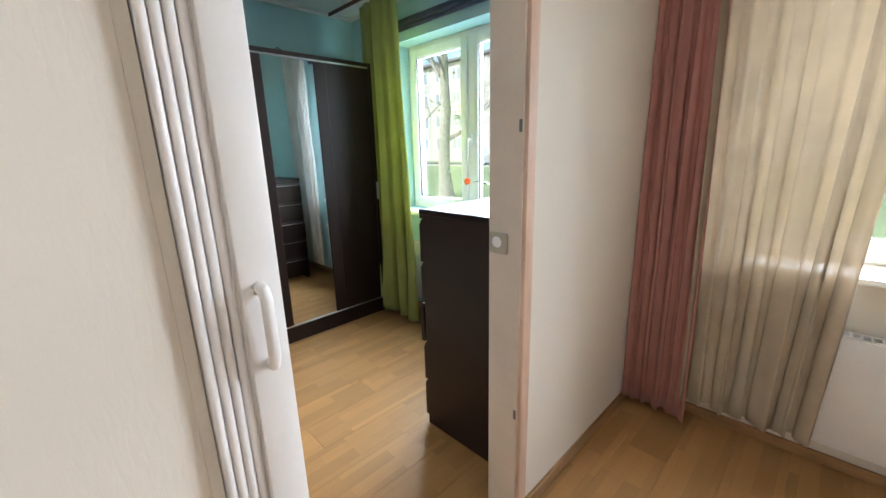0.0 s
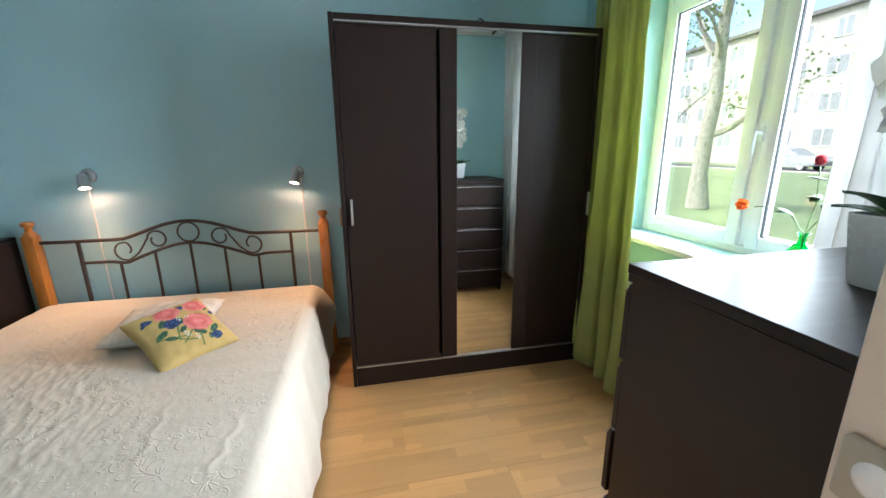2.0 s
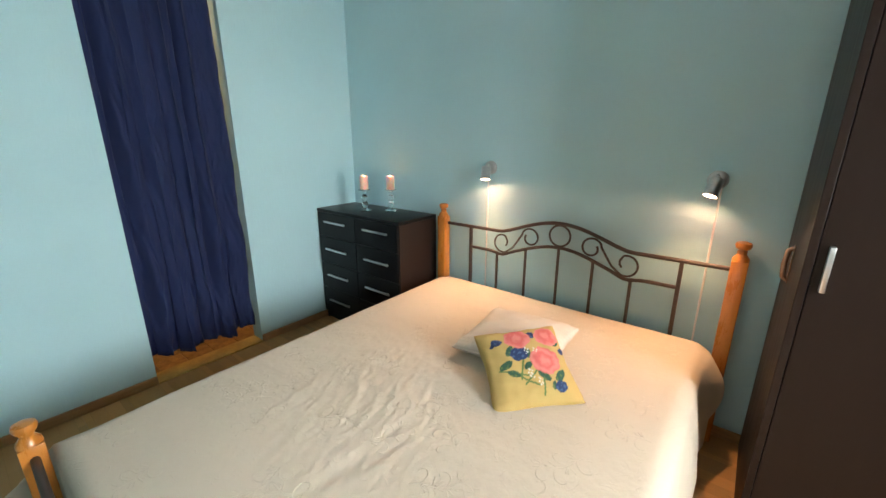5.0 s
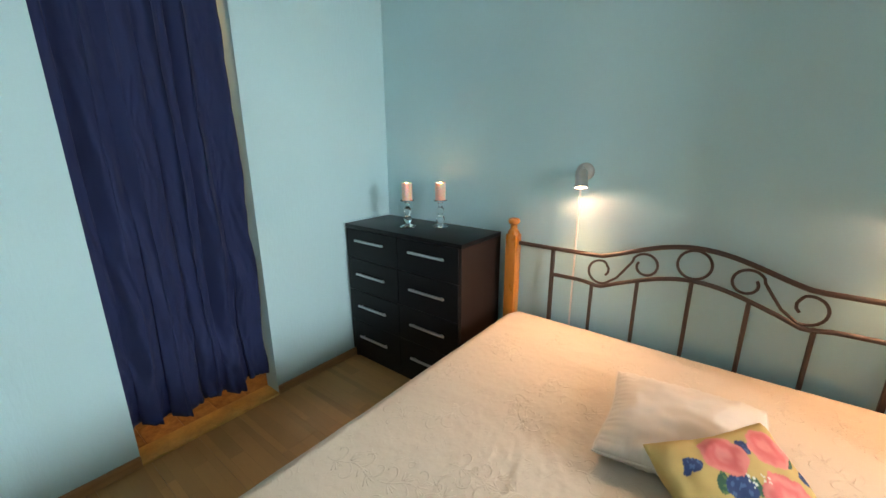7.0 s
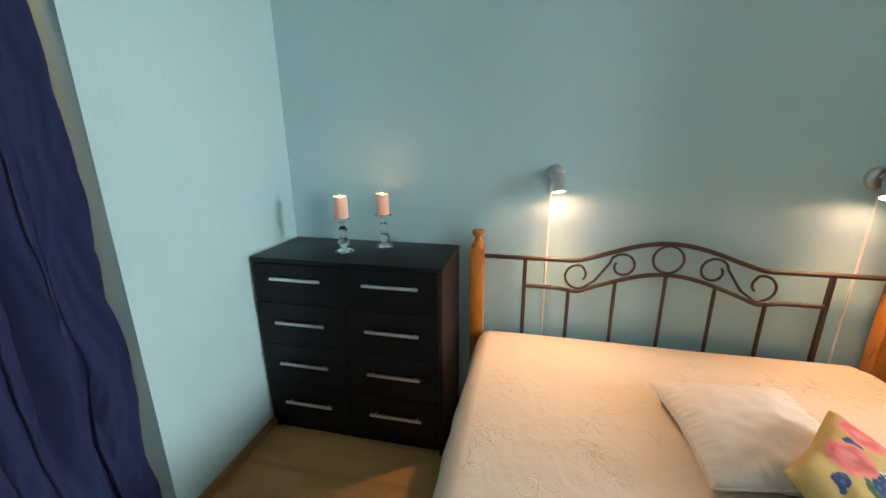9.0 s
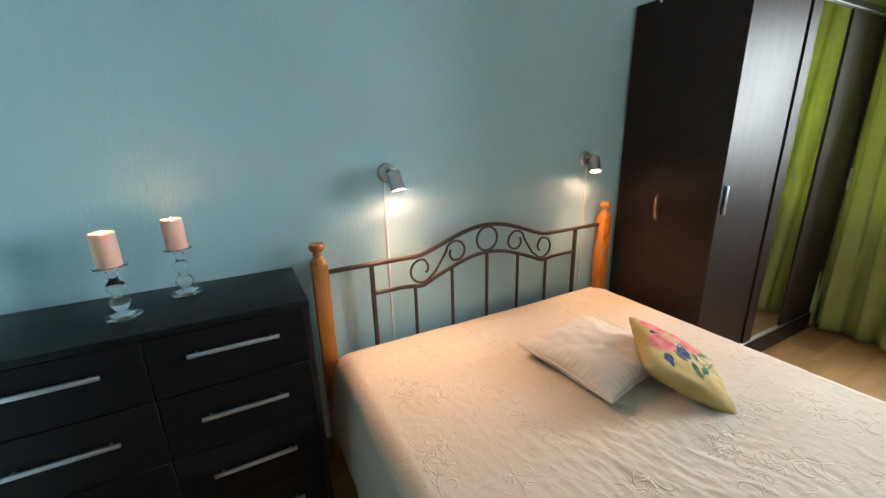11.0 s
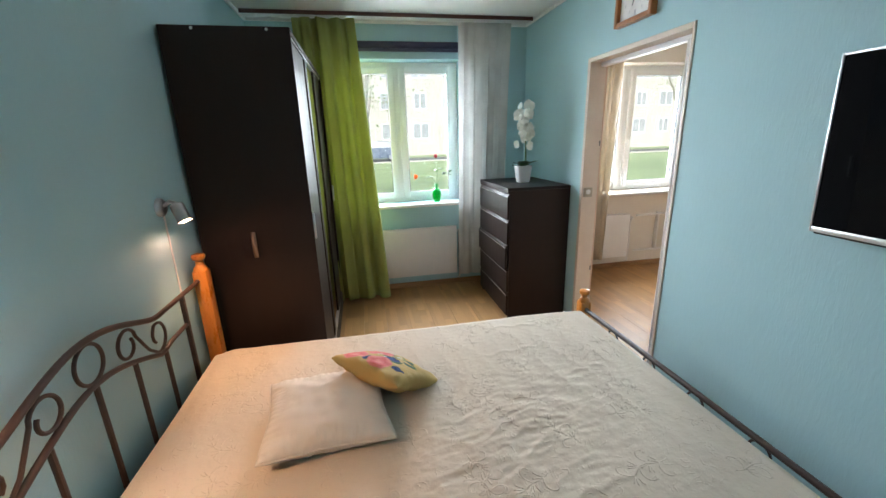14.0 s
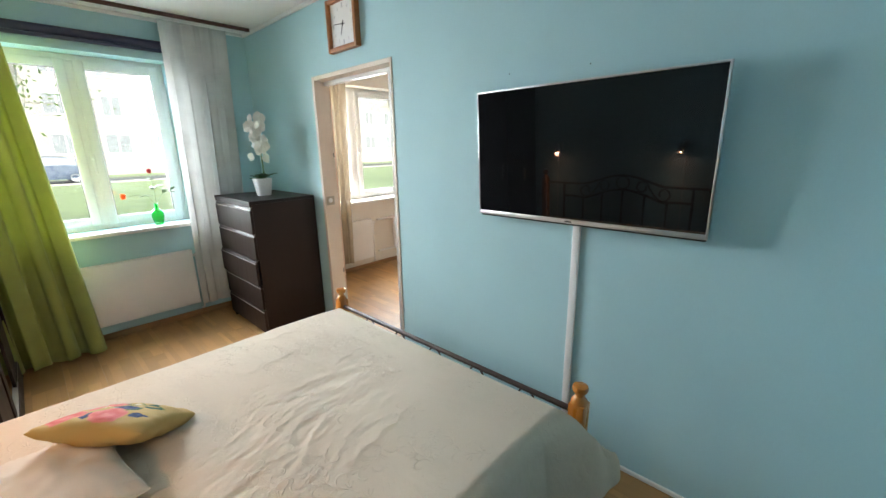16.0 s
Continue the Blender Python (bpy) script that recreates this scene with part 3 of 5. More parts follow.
# ---------------------------------------------------------------- curtains
def curtain(name, top, bottom, y, z0, z1, folds, amp, material, label, hem=0.0, seed=0, drift=0.0, cols=None, rows=26, gather=0.6, crumple=0.008, wrinkle=0.0):
    """Hanging cloth with uneven pleats, tighter at the top and opening downwards."""
    rnd = random.Random(seed)
    ph = [rnd.uniform(0, 6.28) for _ in range(6)]
    nu = cols or folds * 14

    def place(u, v):
        w = 1 - v
        xa, xb = top[0] + (bottom[0] - top[0]) * v, top[1] + (bottom[1] - top[1]) * v
        uu = u + 0.018 * math.sin(6.28 * 2.3 * u + ph[0]) + 0.012 * math.sin(6.28 * 4.1 * u + ph[1] + 1.5 * v)
        x = xa + (xb - xa) * u + 0.012 * math.sin(6.28 * folds * uu * 2 + ph[2]) * (0.4 + v)
        a = amp * (gather + (1 - gather) * v) * (0.75 + 0.25 * math.sin(6.28 * 1.7 * u + ph[3]))
        yv = y + a * math.sin(6.28 * folds * uu + 0.5 * math.sin(3 * v + ph[4])) + 0.25 * a * math.sin(6.28 * folds * 2.7 * uu + ph[5] + 2 * v)
        yv += drift * v * v + 0.004 * noise.noise((x * 30, v * 9, seed)) + crumple * noise.noise((x * 9 + v * 2.5, v * 5, seed + 0.5)) * (0.3 + v)
        if wrinkle:
            yv += wrinkle * (abs(noise.noise((x * 26 + v * 9, v * 7, seed + 2.5))) + 0.6 * abs(noise.noise((x * 45 - v * 11, v * 16, seed + 5.5)))) * (0.35 + 0.65 * v)
        z = z1 + (z0 - z1) * v + (hem * math.sin(6.28 * folds * uu * 0.5 + ph[1]) * v ** 8)
        return (x, yv, z)

    ob = single(name, sheet(nu, rows, place), material, label, "curtain", smooth=180)
    so = ob.modifiers.new("thickness", "SOLIDIFY")
    so.thickness = 0.0015
    return ob


curtain("green_curtain", (-2.82, -2.33), (-2.80, -2.20), 2.01, 0.025, 2.462, 4, 0.050, LIME, "long lime green curtain hanging beside the wardrobe", seed=3, hem=0.006, drift=-0.05, crumple=0.016)
curtain("sheer_curtain", (-1.44, -0.95), (-1.46, -1.02), 2.035, 0.15, 2.462, 4, 0.013, SHEER, "white sheer curtain hanging behind the drawers", seed=5, hem=0.004)
curtain("navy_curtain", (-2.288, -1.656), (-2.284, -1.653), S - 0.086, 0.115, 2.30, 5, 0.044, NAVY, "dark navy cloth curtain closing the hall doorway", seed=8, hem=0.012, crumple=0.050, cols=170, rows=110, wrinkle=0.038)
curtain("pink_curtain", (-0.614, -0.345), (-0.600, -0.315), 2.05, 0.045, 2.462, 5, 0.032, ROSE, "dusty pink satin curtain beside the cream wall", seed=11, hem=0.01)
curtain("sheer_curtain", (-0.40, 0.22), (-0.32, 0.13), 2.03, 0.17, 2.462, 6, 0.036, VOILE, "cream white sheer curtain hanging in front of the living room window", seed=14, hem=0.008)

rail = thing("curtain_rail", (-1.98, 2.0, H - 0.026), "dark brown ceiling curtain rail", "curtain rail")
part("track", box(W + 0.03, -0.785, 1.965, 2.05, H - 0.026, H - 0.0005, 0.003, 1), WHITE, rail, "white curtain track")
part("front_board", box(W + 0.03, -0.78, 1.955, 1.9645, H - 0.030, H - 0.0005, 0.003, 1), RAIL_BROWN, rail, "dark brown front strip")
rail2 = thing("curtain_rail", (1.0, 2.0, H - 0.026), "white ceiling curtain rail of the living room", "curtain rail")
part("track", box(E2 + 0.002, EE - 0.05, 1.965, 2.07, H - 0.026, H - 0.0005, 0.003, 1), WHITE, rail2)
blind = thing("roller_blind", (-1.9, 2.17, 2.26), "rolled-up dark navy blind above the window", "roller blind")
part("tube", tube([(-2.62, 2.166, 2.303), (-1.33, 2.166, 2.303)], 0.030, 16), NAVY_ROD, blind)
part("bottom_bar", box(-2.61, -1.34, 2.140, 2.158, 2.246, 2.270, 0.004, 2), NAVY_ROD, blind)
for xb in (-2.632, -1.328):
    part("bracket", box(xb - 0.004, xb + 0.004, 2.14, N - 0.0005, 2.262, 2.338, 0.002, 1), NAVY_ROD, blind)
hall_rod = thing("curtain_rod", (-1.98, S - 0.082, 2.30), "thin hidden rod that carries the navy curtain", "curtain rod")
part("rod", tube([(-2.294, S - 0.082, 2.306), (-1.646, S - 0.082, 2.306)], 0.008, 8), STEEL, hall_rod)


# ---------------------------------------------------------------- wardrobe
def wardrobe():
    x0, x1, y0, y1, h = W + 0.02, -2.637, 0.487, 1.955, 2.022
    wd = thing("wardrobe", ((x0 + x1) / 2, (y0 + y1) / 2, 0), "tall black-brown wardrobe with sliding doors and a mirror", "wardrobe")
    part("side_panel", box(x0, x1, y0, y0 + 0.022, 0, h, 0.0015, 1), ESPRESSO, wd)
    part("side_panel", box(x0, x1, y1 - 0.022, y1, 0, h, 0.0015, 1), ESPRESSO, wd)
    part("top_panel", box(x0, x1 - 0.002, y0 + 0.0225, y1 - 0.0225, h - 0.028, h - 0.001, 0.0015, 1), ESPRESSO, wd)
    part("plinth", box(x0, x1 - 0.003, y0 + 0.0225, y1 - 0.0225, 0.0, 0.118, 0.0015, 1), ESPRESSO, wd)
    part("back_panel", box(x0, x0 + 0.006, y0 + 0.0225, y1 - 0.0225, 0.1185, h - 0.0285), ESPRESSO, wd)
    for zz in (0.1185, h - 0.0365):
        part("track", box(x1 - 0.075, x1 - 0.006, y0 + 0.024, y1 - 0.024, zz, zz + 0.0075, 0.001, 1), ALU, wd, "thin aluminium sliding track")
    for a, b in ((y0 + 0.026, 1.016), (1.5755, y1 - 0.0235)):
        for zz in (0.1265, h - 0.0385):
            part("edge_strip", box(x1 - 0.0155, x1 - 0.0065, a, b, zz, zz + 0.0035), DULL, wd, "thin pale edge strip")
    d1 = part("door", box(x1 - 0.034, x1 - 0.016, y0 + 0.026, 1.016, 0.128, h - 0.039, 0.0015, 1), ESPRESSO, wd)
    bm = tube([(x1 - 0.016, 0.541, 1.118), (x1 + 0.006, 0.541, 1.118), (x1 + 0.006, 0.541, 0.992), (x1 - 0.016, 0.541, 0.992)], 0.0005, 4)
    box(x1 - 0.0155, x1 + 0.006, 0.534, 0.548, 0.985, 1.126, 0.003, 2, bm)
    part("handle", bm, ALU, d1, "slim aluminium bar handle")
    m0, m1 = 1.034, 1.575
    bm = bmesh.new()
    box(x1 - 0.062, x1 - 0.042, m0, m1, 0.128, h - 0.039, bm=bm)
    f = (x1 - 0.0415, x1 - 0.010)
    box(*f, m0, 1.126, 0.128, h - 0.039, 0.002, 1, bm)
    box(*f, 1.488, m1, 0.128, h - 0.039, 0.002, 1, bm)
    d2 = part("door", bm, ESPRESSO, wd, "sliding door with a tall mirror")
    part("mirror", box(x1 - 0.0415, x1 - 0.018, 1.1265, 1.4875, 0.1285, h - 0.0395), MIRROR, d2, "tall narrow mirror", smooth=0)
    d3 = part("door", box(x1 - 0.034, x1 - 0.016, 1.5755, y1 - 0.0235, 0.128, h - 0.039, 0.0015, 1), ESPRESSO, wd)
    part("handle", box(x1 + 0.0003, x1 + 0.014, y1 - 0.019, y1 - 0.006, 0.985, 1.126, 0.003, 2), ALU, wd, "slim aluminium bar handle")
    bm = tube([(-2.942, y0 - 0.003, 1.045), (-2.942, y0 - 0.016, 1.035), (-2.942, y0 - 0.020, 0.985), (-2.942, y0 - 0.016, 0.935), (-2.942, y0 - 0.003, 0.925)], 0.009, 10)
    box(-2.953, -2.931, y0 - 0.004, y0 - 0.0003, 0.915, 1.055, 0.0015, 1, bm)
    part("handle", bm, COPPER, wd, "bronze coloured pull handle")
    for xs in (-3.06, -2.74):
        part("cam_cover", lathe([(0.007, 0), (0.007, 0.002), (0.0, 0.003)], (xs, y0, h - 0.012), 10, (0, -1, 0)), WHITE, wd, "tiny white screw cap")
    return wd


wardrobe()
hook = tube([(-2.66, 1.235, 2.024), (-2.648, 1.245, 2.034), (-2.640, 1.255, 2.026), (-2.66, 1.275, 2.024)], 0.004, 6)
single("cable_end", hook, RUBBER, "short black cable end lying on the wardrobe", "cable")


# ---------------------------------------------------------------- black drawers with candles
def dresser():
    x0, x1, y0, y1, h = W + 0.018, -2.83, -2.262, -1.389, 0.907
    dr = thing("dresser", ((x0 + x1) / 2, (y0 + y1) / 2, 0), "black eight-drawer dresser with pale bar handles", "dresser")
    part("top", box(x0, x1 + 0.002, y0, y1, h - 0.022, h, 0.002, 2), BLACK, dr)
    part("side_panel", box(x0, x1 - 0.019, y0 + 0.001, y0 + 0.019, 0, h - 0.0225, 0.001, 1), ESPRESSO, dr)
    part("side_panel", box(x0, x1 - 0.001, y1 - 0.019, y1 - 0.001, 0, h - 0.0225, 0.001, 1), ESPRESSO, dr)
    part("back_panel", box(x0, x0 + 0.005, y0 + 0.0195, y1 - 0.0195, 0.03, h - 0.0225), BLACK, dr)
    part("divider", box(x0 + 0.006, x1 - 0.022, -1.836, -1.820, 0.05, h - 0.0225), BLACK, dr)
    part("plinth", box(x1 - 0.045, x1 - 0.03, y0 + 0.0195, y1 - 0.0195, 0.0, 0.049), BLACK, dr)
    rows = (0.068, 0.278, 0.488, 0.698)
    for a, b, ha, hb in ((y0 + 0.002, -1.830, -2.166, -1.924), (-1.826, y1 - 0.0205, -1.732, -1.488)):
        for k, z in enumerate(rows):
            zt = z + (0.183 if k == 3 else 0.2055)
            dw = part("drawer", box(x1 - 0.0195, x1, a, b, z, zt, 0.0015, 1), BLACK, dr)
            hz = (0.183, 0.394, 0.604, 0.816)[k]
            bm = box(x1 + 0.012, x1 + 0.022, ha, hb, hz - 0.0065, hz + 0.0065, 0.002, 2)
            for yb in (ha + 0.02, hb - 0.026):
                box(x1 + 0.0003, x1 + 0.0125, yb, yb + 0.006, hz - 0.004, hz + 0.004, bm=bm)
            part("handle", bm, ALU, dw, "pale aluminium bar handle")
    return dr


dresser()


def candle(x, y, z):
    """Clear turned glass holder with a lit pillar candle."""
    hold = thing("candle_holder", (x, y, z), "clear turned glass candle holder on the dresser", "candle holder", "candle holders")
    prof = [(0.0, 0.0), (0.043, 0.0), (0.046, 0.004), (0.040, 0.009), (0.020, 0.013), (0.013, 0.020), (0.022, 0.032), (0.027, 0.045), (0.022, 0.058), (0.012, 0.068),
            (0.014, 0.074), (0.021, 0.082), (0.024, 0.094), (0.021, 0.106), (0.013, 0.115), (0.011, 0.125), (0.014, 0.140), (0.020, 0.148), (0.040, 0.152), (0.042, 0.156), (0.0, 0.156)]
    part("stem", lathe(prof, (x, y, z), 32), CLEAR, hold)
    cd = thing("candle", (x, y, z + 0.1563), "lit peach pillar candle with a glowing top", "candle", "candles")
    b = z + 0.1565
    part("wax", lathe([(0.0, 0), (0.029, 0), (0.030, 0.003), (0.0305, 0.090), (0.0295, 0.096), (0.0275, 0.097), (0.0245, 0.080), (0.010, 0.071), (0.0, 0.071)], (x, y, b), 32), WAX, cd)
    part("wick", tube([(x, y, b + 0.069), (x + 0.001, y, b + 0.080), (x + 0.002, y, b + 0.087)], 0.0012, 6), INK, cd)
    part("flame", lathe([(0.0, 0.0), (0.004, 0.004), (0.0048, 0.008), (0.003, 0.014), (0.0, 0.020)], (x, y, b + 0.083), 12), FLAME, cd, "small warm flame")
    li = new("candle_light", bpy.data.lights.new("candle_light", "POINT"))
    li.data.energy, li.data.color, li.data.shadow_soft_size = CANDLE_W, (1.0, 0.50, 0.30), 0.008
    li.location = (x, y, b + 0.091)


candle(-2.985, -1.885, 0.9072)
candle(-3.102, -1.735, 0.9072)


# ---------------------------------------------------------------- tall drawers with the orchid
def chest():
    x0, x1, y0, y1, h = -1.275, E_ - 0.012, 1.198, 1.938, 1.112
    ch = thing("chest_of_drawers", ((x0 + x1) / 2, (y0 + y1) / 2, 0), "tall black-brown five-drawer chest beside the doorway", "chest of drawers")
    part("top", box(x0 + 0.002, x1, y0, y1, h - 0.024, h, 0.0015, 1), ESPRESSO_TOP, ch)
    part("side_panel", box(x0 + 0.020, x1, y0 + 0.001, y0 + 0.020, 0, h - 0.0245, 0.001, 1), ESPRESSO, ch)
    part("side_panel", box(x0 + 0.020, x1, y1 - 0.020, y1 - 0.001, 0, h - 0.0245, 0.001, 1), ESPRESSO, ch)
    part("back_panel", box(x1 - 0.006, x1, y0 + 0.0205, y1 - 0.0205, 0.02, h - 0.0245), ESPRESSO, ch)
    part("inner_front", box(x0 + 0.030, x0 + 0.040, y0 + 0.0205, y1 - 0.0205, 0.04, h - 0.0245), ESPRESSO, ch)
    n, z0, zt = 5, 0.045, h - 0.046
    step = (zt - z0) / n
    for i in range(n):
        a, b = z0 + i * step, z0 + (i + 1) * step
        out = 0.014 if i == 2 else 0.0
        bm = box(x0 - out, x0 + 0.0195 - out, y0 + 0.002, y1 - 0.002, a + 0.002, b - 0.024, 0.002, 1)
        # sloping finger lip along the upper edge
        lip = box(x0 + 0.004 - out, x0 + 0.0195 - out, y0 + 0.002, y1 - 0.002, b - 0.0238, b - 0.004, 0.002, 1)
        for v in lip.verts:
            if v.co.z > b - 0.012:
                v.co.x += 0.006
        join(bm, lip)
        dw = part("drawer", bm, ESPRESSO, ch)
        # pale strip that paints the window glint along the drawer's edge
        part("edge", box(x0 - 0.003 - out, x0 + 0.0035 - out, y0 + 0.004, y1 - 0.004, b - 0.0275, b - 0.0225, 0.001, 1), EDGE_GLINT, dw, "drawer edge strip, window glint painted pale")
    part("rail", box(x0 + 0.004, x0 + 0.0195, y0 + 0.002, y1 - 0.002, h - 0.044, h - 0.0245, 0.001, 1), ESPRESSO, ch)
    return ch


chest()


# ---------------------------------------------------------------- bed
BX0, BX1, BY0, BY1, BZ = -3.140, -1.138, -1.268, 0.285, 0.515
PS, PN, MID = -1.292, 0.342, -0.474


def post(name, x, y, z_top, z_sq, parent, half=0.031):
    """Square pine post, tapered shoulders and a turned knob."""
    bm = box(x - half, x + half, y - half, y + half, 0, z_sq, 0.004, 2)
    lathe([(half * 1.05, z_sq - 0.001), (half * 0.98, z_sq + 0.012), (half * 0.55, z_sq + 0.030), (half * 0.62, z_sq + 0.040), (half * 0.50, z_sq + 0.048),
           (half * 0.85, z_top - 0.030), (half * 1.02, z_top - 0.016), (half * 0.90, z_top - 0.005), (half * 0.4, z_top), (0, z_top)], (x, y, 0), 20, bm=bm)
    return part(name, bm, PINE, parent, "orange varnished pine post with a turned knob")


def arc(cy, cz, r, a0, a1, n, r1=None):
    r1 = r if r1 is None else r1
    out = []
    for i in range(n + 1):
        k = i / n
        a, rr = radians(a0 + (a1 - a0) * k), r + (r1 - r) * k
        out.append((cy + rr * math.cos(a), cz + rr * math.sin(a)))
    return out


def bell(y, half, low, high):
    k = max(0.0, 1 - abs(y - MID) / half)
    return low + (high - low) * math.sin(k * math.pi / 2) ** 1.35


def bed():
    bd = thing("bed", ((BX0 + BX1) / 2, MID, 0), "pine and wrought iron double bed with a scrolled headboard", "bed")
    xh, xf = -3.165, -1.092
    post("headboard_post", xh, PS, 1.000, 0.915, bd)
    post("headboard_post", xh, PN, 1.000, 0.915, bd)
    post("footboard_post", xf, PS, 0.592, 0.515, bd)
    post("footboard_post", xf, PN, 0.592, 0.515, bd)
    n = 48
    ys = [PS + 0.03 + (PN - PS - 0.06) * i / n for i in range(n + 1)]
    part("top_rail", tube([(xh - 0.012, y, bell(y, 0.38, 0.868, 0.966)) for y in ys], 0.0105, 10), IRON, bd, "arched iron top rail")
    ys2 = [-1.073 + (0.128 + 1.073) * i / 44 for i in range(45)]
    part("lower_rail", tube([(xh - 0.012, y, bell(y, 0.36, 0.733, 0.827) - 0.012 * math.exp(-((abs(y - MID) - 0.37) / 0.05) ** 2)) for y in ys2], 0.0095, 10), IRON, bd)
    for y in (-1.073, 0.128):
        part("stile", box(xh - 0.021, xh - 0.003, y - 0.009, y + 0.009, 0.30, 0.868, 0.002, 1), IRON, bd)
    for y in (-0.872, -0.676, -0.474, -0.279, -0.083):
        part("bar", tube([(xh - 0.012, y, 0.30), (xh - 0.012, y, bell(y, 0.36, 0.733, 0.827))], 0.0085, 8), IRON, bd)
    part("base_rail", tube([(xh - 0.012, PS + 0.03, 0.30), (xh - 0.012, PN - 0.03, 0.30)], 0.010, 8), IRON, bd)
    part("ring", tube([(xh - 0.012, a, b) for a, b in arc(MID, 0.896, 0.060, 0, 360, 32)[:-1]], 0.0058, 8, closed=True), IRON, bd)
    for sgn in (1, -1):
        line = arc(-0.838, 0.795, 0.020, -60, 60, 4, 0.048)[1:] + arc(-0.836, 0.797, 0.050, 60, 292, 16, 0.060)[1:]
        line += [(-0.765, 0.778), (-0.735, 0.822), (-0.705, 0.868)]
        line += arc(-0.652, 0.858, 0.056, 150, -130, 18, 0.040) + arc(-0.652, 0.858, 0.038, -150, -205, 4, 0.030)
        pts = [(xh - 0.012, y if sgn > 0 else 2 * MID - y, z) for y, z in line]
        part("scroll", tube(pts, 0.0058, 8), IRON, bd, "curled iron scroll")
    # foot end
    part("foot_rail", tube([(xf, PS + 0.03, 0.470), (xf, PN - 0.03, 0.470)], 0.0125, 10), IRON, bd, "dark iron foot rail")
    part("foot_rail", tube([(xf, PS + 0.03, 0.280), (xf, PN - 0.03, 0.280)], 0.010, 8), IRON, bd)
    for y in (-1.02, -0.75, MID, -0.20, 0.08):
        part("scroll", tube([(xf, a, b) for a, b in arc(y - 0.04, 0.425, 0.040, 200, -20, 12) + arc(y + 0.03, 0.395, 0.032, 160, 300, 8)[1:]], 0.005, 6), IRON, bd)
        part("bar", tube([(xf, y, 0.28), (xf, y, 0.43)], 0.006, 6), IRON, bd)
    for y in (PS + 0.060, PN - 0.075):
        part("side_rail", box(xh + 0.032, xf - 0.032, y - 0.011, y + 0.011, 0.17, 0.30, 0.003, 1), PINE, bd)
    for i in range(12):
        xs = xh + 0.12 + i * 0.165
        part("slat", box(xs, xs + 0.07, PS + 0.075, PN - 0.09, 0.262, 0.280, 0.002, 1), PINE, bd)
    return bd


bed()
single("mattress", box(BX0 + 0.01, BX1 - 0.015, BY0 + 0.015, BY1 - 0.015, 0.281, BZ - 0.022, 0.045, 4), COVER_WHITE, "white mattress hidden under the bedspread", "mattress")


